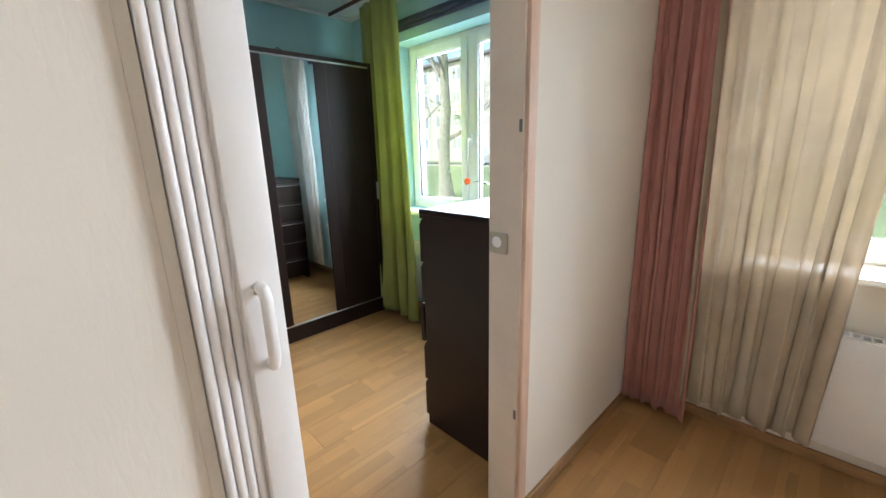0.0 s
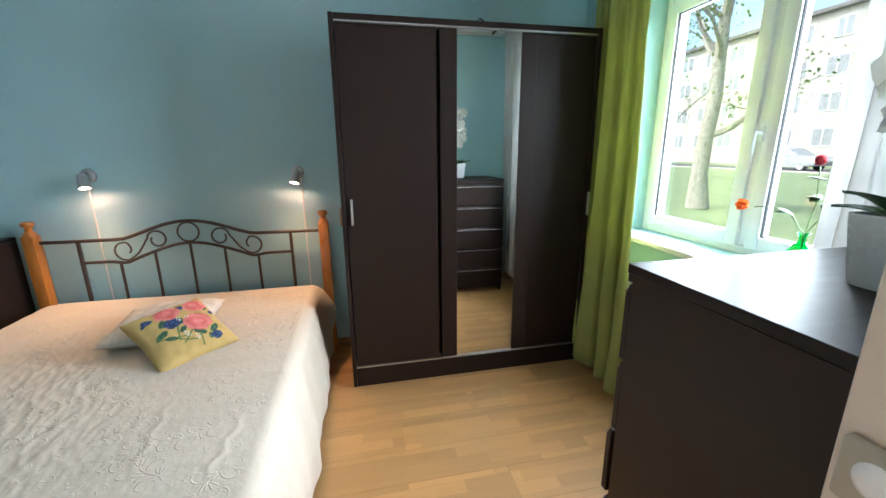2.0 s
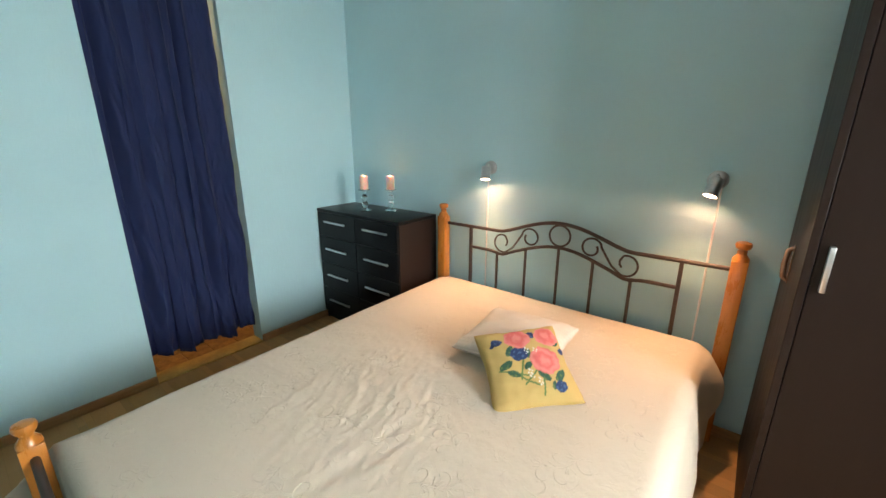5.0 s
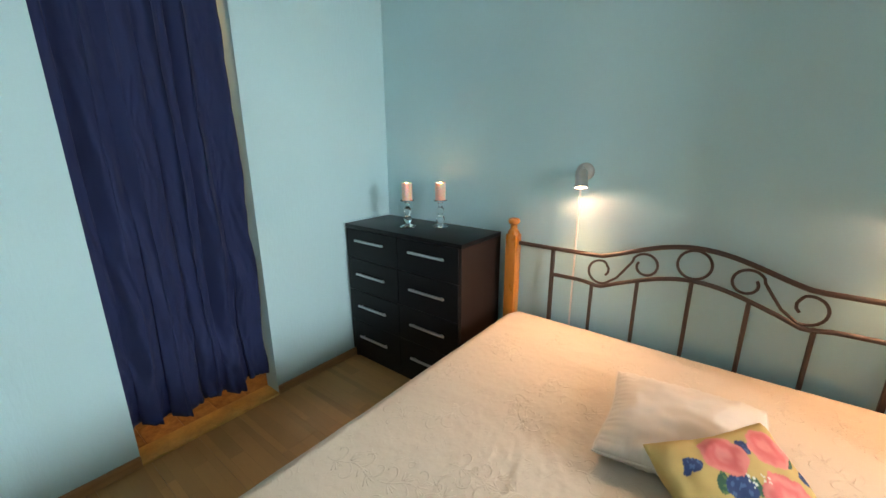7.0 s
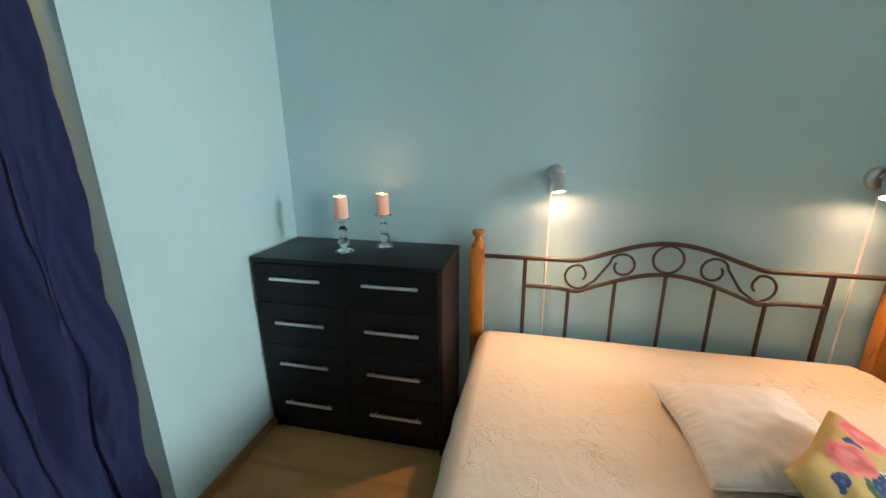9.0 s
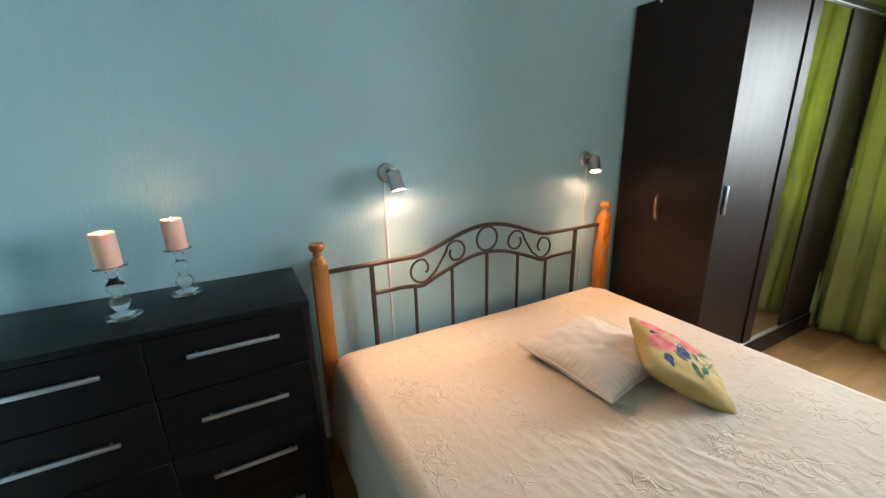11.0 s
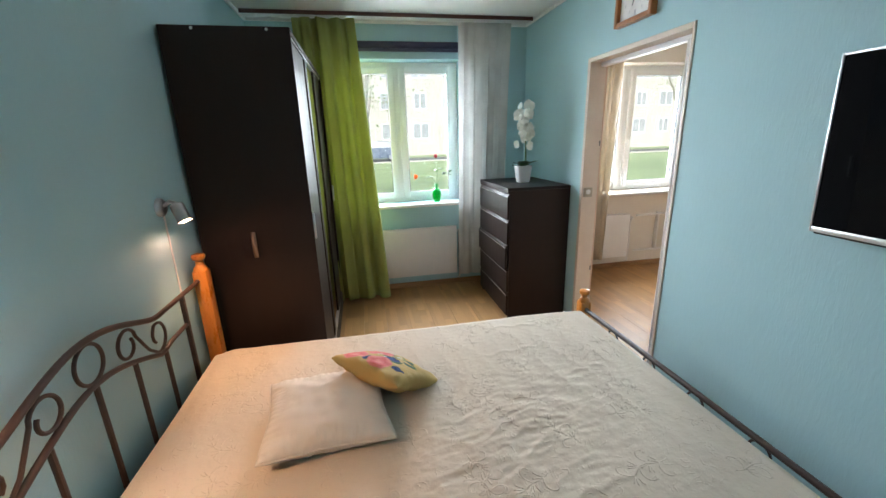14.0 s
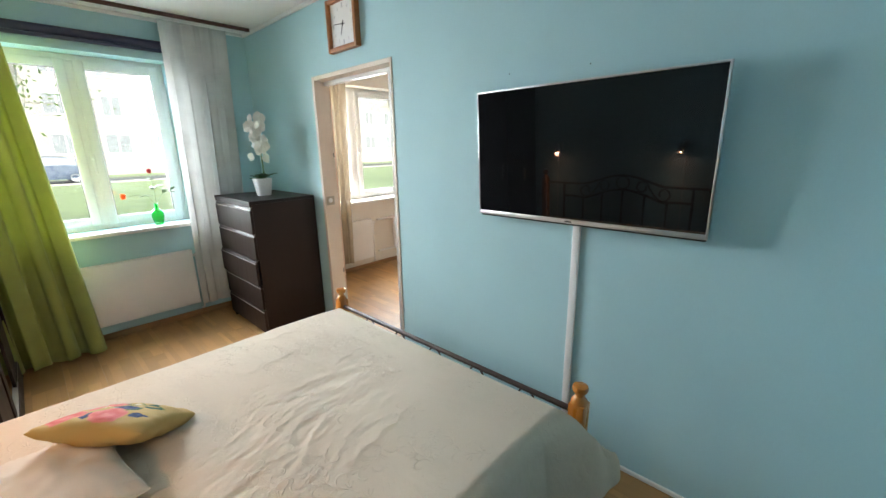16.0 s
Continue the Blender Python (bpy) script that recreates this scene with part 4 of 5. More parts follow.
def spread():
    """Bedspread: flat over the mattress with creases, rounded at the edges, hanging at both sides and the foot."""
    lx, ly, r = BX1 - BX0, BY1 - BY0, 0.055
    hang_s, hang_n, hang_e = 0.33, 0.46, 0.27

    def fold(s, length, r):
        """Run along the cloth to (place, drop), past the end of a flat length."""
        if s <= length - r:
            return s, 0.0
        k = s - (length - r)
        q = r * math.pi / 2
        if k < q:
            a = k / r
            return length - r + r * math.sin(a), r * (1 - math.cos(a))
        return length, r + (k - q)

    def place(u, v):
        sx = u * (lx + hang_e)
        sy = -hang_s + v * (ly + hang_s + hang_n)
        px, dx = fold(sx, lx, r)
        if sy >= ly / 2:
            py, dy = fold(sy, ly, r)
        else:
            q, dy = fold(ly - sy, ly, r)
            py = ly - q
        south = sy < ly / 2
        drop = max(dx, dy) + (0.04 if south else 0.30) * min(dx, dy)
        x, y = BX0 + px, BY0 + py
        z = BZ - drop
        side = min(1.0, drop / 0.12)
        # cloth hangs off a little and waves towards the hem
        wave = 0.009 * side * math.sin(sx * 13 + 1.2 * math.sin(sx * 5)) + 0.004 * side * math.sin(sx * 29)
        wavex = 0.016 * side * math.sin(sy * 11 + 0.7)
        if dy > 0:
            y += (1 if sy > 0.5 else -1) * (0.010 * side + wave * min(1, dy / 0.15) + 0.045 * min(1, dy / 0.35))
            if south:
                y -= 0.085 * max(0.0, 1 - (lx - px) / 0.20) * min(1, dy / 0.10)
            else:
                y += 0.055 * math.exp(-((px - 0.06) / 0.15) ** 2) * math.sin(math.pi * min(1, dy / 0.34))
        if dx > 0:
            x += 0.004 * side + wavex * 0.3
            if dy > 0.06:
                k = min(1, dx / 0.29) * min(1, (dy - 0.06) / (0.15 if south else 0.24))
                x += 0.19 * k * (1.0 if south else 0.9)
                y -= 0.020 * k if south else 0.0
        flat = 1 - side
        # broad sag, soft creases, and a creased patch in the middle
        z += flat * (0.006 * noise.noise((x * 2.1, y * 2.1, 0.3)) - 0.012 * math.exp(-((px - lx) / 0.20) ** 2))
        patch = math.exp(-(((x + 1.92) / 0.42) ** 2 + ((y + 0.60 - 0.3 * (x + 1.92)) / 0.30) ** 2))
        d = -x * 0.24 + y * 0.97
        e = x * 0.97 + y * 0.24
        cr = abs(noise.noise((d * 13 + 0.5 * math.sin(e * 11), e * 5.5, 1.7)))
        cr2 = abs(noise.noise((d * 26 + 0.6 * math.sin(e * 17), e * 11.0, 7.7)))
        cr3 = abs(noise.noise((d * 42, e * 13.0, 3.3)))
        z += flat * (0.008 * patch * (0.5 - cr) + 0.0065 * patch * (0.4 - cr2) + 0.0036 * (0.12 + patch) * (0.4 - cr3))
        z += flat * 0.004 * (0.4 - abs(noise.noise((e * 8, d * 2.4, 4.1))))
        for cx, cy, half, slope in ((-1.69, -0.092, 0.17, 0.10), (-1.61, 0.142, 0.15, -0.11), (-1.45, -0.30, 0.12, 0.2), (-1.72, -0.86, 0.14, 0.15)):
            along = (x - cx) / half
            z += flat * 0.0028 * math.exp(-((y - cy - slope * (x - cx) - 0.008 * math.sin(9 * along)) / 0.011) ** 2) * math.exp(-along ** 4)
        head = math.exp(-(px / 0.05) ** 2)
        z -= 0.018 * head
        return (x, y, z)

    bs = thing("bedspread", ((BX0 + BX1) / 2, MID, 0.1), "cream embroidered bedspread, creased and hanging over the sides", "bedspread")
    ob = part("cover", sheet(420, 400, place), SPREAD, bs, smooth=180)

    def on_top(x, y):
        return Vector(place((x - BX0) / (lx + hang_e), (y - BY0 + hang_s) / (ly + hang_s + hang_n)))

    # corded tendrils stitched on the cloth: bent stems with curls and short leaf strokes
    rnd = random.Random(31)
    cords = bmesh.new()

    def cord(line):
        line = [p for p in line if BX0 + 0.06 < p[0] < BX1 - 0.06 and BY0 + 0.06 < p[1] < BY1 - 0.06]
        if len(line) > 3:
            n = len(line) - 1
            own = tube([Vector((p[0], p[1], 0)) for p in line], 0.002, 6, None, [0.0008 + 0.0017 * math.sin(math.pi * (0.08 + 0.84 * i / n)) for i in range(n + 1)])
            for v in own.verts:
                v.co.z = on_top(v.co.x, v.co.y).z + 0.0004 + 0.06 * v.co.z
            join(cords, own)

    for row in range(8):
        for colm in range(11):
            cx, cy = BX0 + 0.10 + colm * 0.190 + rnd.uniform(-0.03, 0.03), BY0 + 0.08 + row * 0.198 + rnd.uniform(-0.03, 0.03) + (0.11 if colm % 2 else 0)
            a, s = rnd.uniform(0, 6.28), rnd.choice((-1, 1))
            x, y = cx, cy
            stem = []
            for i in range(16):
                stem.append((x, y))
                x, y = x + 0.0095 * math.cos(a), y + 0.0095 * math.sin(a)
                a += s * 0.16 * math.cos(i * 0.35)
            cord(stem)
            for at, turn in ((3, 1), (7, -1), (11, 1), (15, s)):
                x, y = stem[at]
                b = math.atan2(stem[at][1] - stem[at - 1][1], stem[at][0] - stem[at - 1][0]) + turn * 0.7
                curl, step, bend = [], 0.0085, 0.16 * turn
                for i in range(14):
                    curl.append((x, y))
                    x, y = x + step * math.cos(b), y + step * math.sin(b)
                    b += bend
                    bend *= 1.13
                    step *= 0.965
                cord(curl)
                for q in (-0.5, 0.0, 0.5):
                    b = rnd.uniform(0, 0.3) + q + math.atan2(stem[at][1] - cy, stem[at][0] - cx) - turn * 0.8
                    cord([(stem[at][0] + math.cos(b) * 0.007 * (i + 1), stem[at][1] + math.sin(b) * 0.007 * (i + 1)) for i in range(5)])
    emb = part("embroidery", cords, THREAD, bs, "raised corded tendril embroidery", smooth=180)
    tagged(emb, "raised corded tendril embroidery", kind="stuff")
    so = ob.modifiers.new("thickness", "SOLIDIFY")
    so.thickness, so.offset = 0.003, -1
    return ob


spread()


def cushion(name, center, ex, ey, half, thick, material, label, colors=None, n=44, piping=None, gather=0.0):
    """Stuffed square cushion: ex and ey are its side directions."""
    ex, ey = Vector(ex).normalized(), Vector(ey).normalized()
    nz = ex.cross(ey).normalized()
    ey = nz.cross(ex)
    c = Vector(center)
    bm = bmesh.new()
    lay = bm.verts.layers.float_color.new("print")
    grids = []
    for sgn in (1, -1):
        g = []
        for j in range(n + 1):
            row = []
            for i in range(n + 1):
                u, v = 2 * i / n - 1, 2 * j / n - 1
                pinch = 1 - 0.075 * (1 - (u * v) ** 2) * (abs(u) ** 4 * (1 - v * v) + abs(v) ** 4 * (1 - u * u))
                h = ((1 - u ** 2) * (1 - v ** 2)) ** 0.42 * thick
                h *= 1 + 0.10 * noise.noise((u * 2.3, v * 2.3, sgn * 3.1))
                edge = (1 - abs(u)) * (1 - abs(v))
                if gather:
                    for p, q in ((u, v), (v, u)):
                        near = (1 - abs(q)) / 0.22
                        h += gather * min(1, 4 * near) * math.exp(-near * near) * math.sin(p * 50 + 3 * noise.noise((p * 5, q, 4.4))) * (1 - p ** 4)
                h += 0.006 * noise.noise((u * 4.5, v * 4.5, sgn * 1.7)) * (1 if h > 0.008 else 0)
                if sgn < 0 and edge <= 1e-9:
                    row.append(grids[0][j][i])
                else:
                    row.append(bm.verts.new(c + ex * (u * half * pinch) + ey * (v * half * pinch) + nz * (h * sgn)))
            g.append(row)
        grids.append(g)
    for g in grids:
        for j in range(n):
            for i in range(n):
                vs = (g[j][i], g[j][i + 1], g[j + 1][i + 1], g[j + 1][i])
                if len(set(vs)) == 4 and bm.faces.get(vs) is None:
                    try:
                        bm.faces.new(vs)
                    except ValueError:
                        pass
    if colors:
        for k, g in enumerate(grids):
            for j, row in enumerate(g):
                for i, v in enumerate(row):
                    v[lay] = (*colors(i / n, 1 - j / n, k == 0), 1)
    top = thing(name, c - Vector((0, 0, thick)), label, "cushion")
    body = part("body", bm, material, top, smooth=180)
    if piping:
        rim = []
        m = 24
        for side in range(4):
            for k in range(m):
                t = 2 * k / m - 1
                u, v = ((t, -1), (1, t), (-t, 1), (-1, -t))[side]
                pinch = 1 - 0.075 * (abs(u) ** 4 * (1 - v * v) + abs(v) ** 4 * (1 - u * u)) * (1 - (u * v) ** 2)
                rim.append(c + ex * (u * half * pinch) + ey * (v * half * pinch))
        part("piping", tube(rim, 0.0032, 6, closed=True), piping, top)
    return top


def bouquet(u, d, front):
    """Printed bouquet: u across, d down from the upper edge, both 0 to 1."""
    base = (0.47, 0.33, 0.115)
    if not front:
        return base
    wob = 0.020 * noise.noise((u * 9, d * 9, 0.5)) + 0.016 * noise.noise((u * 23, d * 23, 2.5))
    col = base

    def near(cu, cd, r):
        return math.hypot(u - cu, d - cd) + wob < r

    for a, b, s in ((0.42, 0.55, 0.35), (0.30, 0.62, 1.9), (0.52, 0.66, 0.9), (0.40, 0.70, 2.2), (0.60, 0.75, 0.2)):
        x, y = u - a, d - b
        k = abs(x * math.cos(s) + y * math.sin(s))
        q = -x * math.sin(s) + y * math.cos(s)
        if k < 0.010 and abs(q) < 0.17:
            col = (0.10, 0.17, 0.05)
    for a, b, s, r in ((0.32, 0.36, 0.5, 0.075), (0.24, 0.52, 1.2, 0.085), (0.30, 0.63, 2.0, 0.075), (0.52, 0.42, 0.2, 0.06), (0.62, 0.70, 2.3, 0.08), (0.80, 0.72, 0.8, 0.085),
                       (0.90, 0.30, 1.0, 0.07), (0.48, 0.56, 1.0, 0.06), (0.70, 0.82, 0.3, 0.05)):
        x, y = u - a, d - b
        k, q = x * math.cos(s) + y * math.sin(s), -x * math.sin(s) + y * math.cos(s)
        if (k / (r * 0.5)) ** 2 + (q / r) ** 2 < 1 + 12 * wob:
            col = (0.025, 0.085, 0.05) if noise.noise((u * 30, d * 30, 9)) < 0.25 else (0.09, 0.15, 0.05)
    for a, b, r in ((0.20, 0.20, 0.060), (0.63, 0.16, 0.060), (0.42, 0.40, 0.095), (0.78, 0.84, 0.060), (0.94, 0.42, 0.045), (0.15, 0.24, 0.03)):
        if near(a, b, r):
            col = (0.014, 0.035, 0.11) if noise.noise((u * 34, d * 34, 4)) < 0.2 else (0.045, 0.095, 0.20)
    for a, b, r in ((0.46, 0.19, 0.150), (0.82, 0.20, 0.145), (0.69, 0.52, 0.170)):
        if near(a, b, r):
            k = 0.5 + 0.5 * math.sin(58 * (math.hypot(u - a, d - b) + wob * 2.0))
            col = (0.58 + 0.07 * k, 0.12 + 0.09 * k, 0.115 + 0.07 * k)
    for a, b, n in ((0.50, 0.34, 7), (0.47, 0.60, 9), (0.60, 0.36, 5), (0.55, 0.72, 7)):
        for i in range(n):
            if math.hypot(u - a - 0.016 * (i % 3) + 0.010 * (i % 2), d - b - 0.013 * i) < 0.0085:
                col = (0.62, 0.62, 0.52)
    return col


cushion("white_cushion", (-2.548, -0.385, 0.5625), (1, 0.10, -0.04), (-0.06, 1, 0.0), 0.213, 0.060, COVER_WHITE, "plain white square cushion lying on the bedspread", n=96, piping=COVER_WHITE, gather=0.0020)
cushion("floral_cushion", (-2.318, -0.230, 0.587), (-0.236, 0.222, 0.022), (-0.172, -0.212, 0.145), 0.166, 0.058, FLORAL, "yellow cushion printed with pink peonies and blue flowers", bouquet, n=110)


# ---------------------------------------------------------------- reading lamps
def wall_lamp(y, tilt, cord_y, label):
    """Brushed steel spot on a round plate, tilted down the wall, with its cord."""
    z, x = 1.248, W
    lm = thing("wall_lamp", (x, y, z), label, "wall lamp", "reading lamps")
    part("plate", lathe([(0.0, 0.022), (0.018, 0.0215), (0.034, 0.018), (0.040, 0.012), (0.041, 0.0005)][::-1], (x, y, z), 28, (1, 0, 0)), STEEL, lm)
    part("arm", tube([(x + 0.018, y, z + 0.006), (x + 0.045, y, z + 0.022), (x + 0.062, y + 0.004, z + 0.016), (x + 0.068, y + 0.006, z - 0.004)], 0.0085, 10), STEEL, lm)
    ax = Vector(tilt).normalized()
    top = Vector((x + 0.066, y + 0.004, z + 0.012))
    prof = [(0.0, 0.0), (0.020, 0.0), (0.026, 0.005), (0.0275, 0.012), (0.0275, 0.070), (0.0305, 0.074), (0.0305, 0.082), (0.0262, 0.082), (0.0252, 0.062), (0.0, 0.060)]
    part("shade", lathe(prof, top, 28, ax), STEEL, lm, "brushed steel cylinder shade")
    part("bulb", lathe([(0.0, 0.0615), (0.0240, 0.0630), (0.0240, 0.0745), (0.018, 0.0785), (0.0, 0.0805)], top, 20, ax), BULB, lm, "glowing round bulb")
    # added emitter on the bulb's tip, no real lamp part
    part("glint_bead", lathe([(0.0, 0.0808), (0.0018, 0.0812), (0.0018, 0.0835), (0.0, 0.0845)], top, 8, ax), GLINT_BEAD, lm, "tiny glowing bead added for the screen glint")
    part("cord", box(x + 0.0004, x + 0.006, cord_y - 0.0045, cord_y + 0.0045, 0.08, z - 0.026, 0.0015, 1), WHITE, lm, "pale cord cover running down the wall")
    sp = new("lamp_light", bpy.data.lights.new("lamp_light", "SPOT"))
    sp.data.energy, sp.data.color = LAMP_W, (1.0, 0.44, 0.29)
    sp.data.spot_size, sp.data.spot_blend, sp.data.shadow_soft_size = radians(164), 0.10, 0.020
    at = top + ax * 0.094
    sp.matrix_world = look(at, at + ax)
    beam = new("lamp_beam", bpy.data.lights.new("lamp_beam", "SPOT"))
    beam.data.energy, beam.data.color = BEAM_W, (1.0, 0.565, 0.29)
    beam.data.spot_size, beam.data.spot_blend, beam.data.shadow_soft_size = radians(112), 1.0, 0.022
    beam.matrix_world = look(at, at + Vector((0.46, 0.5 * tilt[1], -1)))


wall_lamp(-0.962, (0.28, 0.14, -1), -0.978, "brushed steel reading spot lit above the headboard")
wall_lamp(0.203, (0.40, -0.22, -1), 0.222, "brushed steel reading spot lit beside the wardrobe")


# ---------------------------------------------------------------- television, conduit, clock
def television():
    y0, y1, z0, z1, xf = -1.579, -0.580, 1.146, 1.726, -0.804
    tv = thing("television", (E_, (y0 + y1) / 2, z0), "flat television with a silver frame, switched off, on the wall", "television")
    part("back_shell", box(xf + 0.012, xf + 0.034, y0 + 0.004, y1 - 0.004, z0 - 0.011, z1 - 0.004, 0.008, 3), RUBBER, tv)
    part("bump", box(xf + 0.0345, xf + 0.050, y0 + 0.25, y1 - 0.25, z0 + 0.05, z1 - 0.15, 0.006, 2), RUBBER, tv)
    part("mount", box(xf + 0.0505, E_ - 0.0005, y0 + 0.38, y1 - 0.38, z0 + 0.12, z1 - 0.2), RUBBER, tv)
    bz = 0.0075
    bm = bmesh.new()
    box(xf, xf + 0.0115, y0, y0 + bz, z0, z1, 0.002, 2, bm)
    box(xf, xf + 0.0115, y1 - bz, y1, z0, z1, 0.002, 2, bm)
    box(xf, xf + 0.0115, y0 + bz, y1 - bz, z1 - bz, z1, 0.002, 2, bm)
    box(xf, xf + 0.0115, y0 + bz, y1 - bz, z0, z0 + 0.019, 0.002, 2, bm)
    part("bezel", bm, ALU, tv, "slim silver frame")
    part("screen", box(xf + 0.003, xf + 0.0112, y0 + bz + 0.0003, y1 - bz - 0.0003, z0 + 0.0193, z1 - bz - 0.0003), SCREEN, tv, "glossy black screen", smooth=0)
    part("badge", box(xf - 0.0008, xf - 0.0001, -1.080, -1.050, z0 + 0.006, z0 + 0.012), INK, tv, "tiny dark maker's badge")
    tv.rotation_euler = (0, radians(-2.6), 0)
    return tv


television()
single("cable_duct", box(E_ - 0.014, E_ - 0.0004, -1.099, -1.063, 0.053, 1.20, 0.003, 2), WHITE, "white plastic cable duct below the television", "cable duct")
for y, z in ((-0.70, 1.80), (-1.087, 1.79)):
    single("wall_plug", lathe([(0.0, 0.0005), (0.003, 0.0005), (0.0025, -0.002), (0.0, -0.002)], (E_ - 0.001, y, z), 8, (1, 0, 0)), INK, "small dark plug hole in the blue wall", "wall plug")


def clock():
    y0, y1, z0, z1, x = 0.424, 0.752, 2.108, 2.428, E_
    ck = thing("wall_clock", (x, (y0 + y1) / 2, z0), "square cherry-wood wall clock with a white face above the doorway", "clock")
    t = 0.028
    for c in ((y0, y0 + t, z0, z1), (y1 - t, y1, z0, z1), (y0 + t, y1 - t, z0, z0 + t), (y0 + t, y1 - t, z1 - t, z1)):
        part("frame", box(x - 0.042, x - 0.0004, c[0], c[1], c[2], c[3], 0.006, 3), RED_WOOD, ck, "cherry-wood frame strip")
    face = part("face", box(x - 0.018, x - 0.0006, y0 + t, y1 - t, z0 + t, z1 - t), PAPER, ck, "white clock face")
    cy, cz = (y0 + y1) / 2, (z0 + z1) / 2
    xf = x - 0.0192
    for i in range(12):
        a = radians(30 * i)
        r = 0.108
        yy, zz = cy - r * math.sin(a), cz + r * math.cos(a)
        k = 0.014 if i % 3 == 0 else 0.009
        bm = box(xf, xf + 0.001, yy - k * 0.45, yy - k * 0.1, zz - k, zz + k)
        if i % 3 == 0:
            box(xf, xf + 0.001, yy + k * 0.15, yy + k * 0.5, zz - k, zz + k, bm=bm)
        part("numeral", bm, FAINT, face, "faint grey numeral bar")

    def pointer(deg, length, w):
        a = radians(deg)
        d, s = Vector((0, -math.sin(a), math.cos(a))), Vector((0, math.cos(a), math.sin(a)))
        c = Vector((xf - 0.003, cy, cz))
        bm = bmesh.new()
        vs = [bm.verts.new(c + d * p + s * q + Vector((e, 0, 0))) for e in (0, 0.0012) for p, q in ((-0.02, w), (length, w * 0.5), (length, -w * 0.5), (-0.02, -w))]
        for f in ((0, 1, 2, 3), (7, 6, 5, 4), (0, 4, 5, 1), (1, 5, 6, 2), (2, 6, 7, 3), (3, 7, 4, 0)):
            bm.faces.new([vs[i] for i in f])
        return bm
    part("minute_pointer", pointer(276, 0.098, 0.0035), INK, ck)
    part("hour_pointer", pointer(203, 0.070, 0.0045), INK, ck)
    part("cap", lathe([(0.007, 0), (0.006, 0.006), (0, 0.007)], (xf - 0.001, cy, cz), 12, (-1, 0, 0)), INK, ck)


clock()


# ---------------------------------------------------------------- orchid and vase
def petal(bm, c, out, up, length, width, cup=0.15):
    """A rounded petal from c along out, bending towards up."""
    out, up = Vector(out).normalized(), Vector(up).normalized()
    side = out.cross(up).normalized()
    rows = []
    for i in range(8):
        k = i / 7
        w = width * 0.5 * max(0.16, (4 * (0.10 + 0.88 * k) * (0.90 - 0.88 * k)) ** 0.5 if k < 1 else 0.0)
        mid = c + out * (length * k) + up * (cup * length * k * k)
        rows.append([bm.verts.new(mid + side * (w * s) + up * (-0.10 * width * (abs(s)) ** 2)) for s in (-1, -0.5, 0, 0.5, 1)])
    for a, b in zip(rows, rows[1:]):
        for i in range(4):
            bm.faces.new((a[i], a[i + 1], b[i + 1], b[i]))


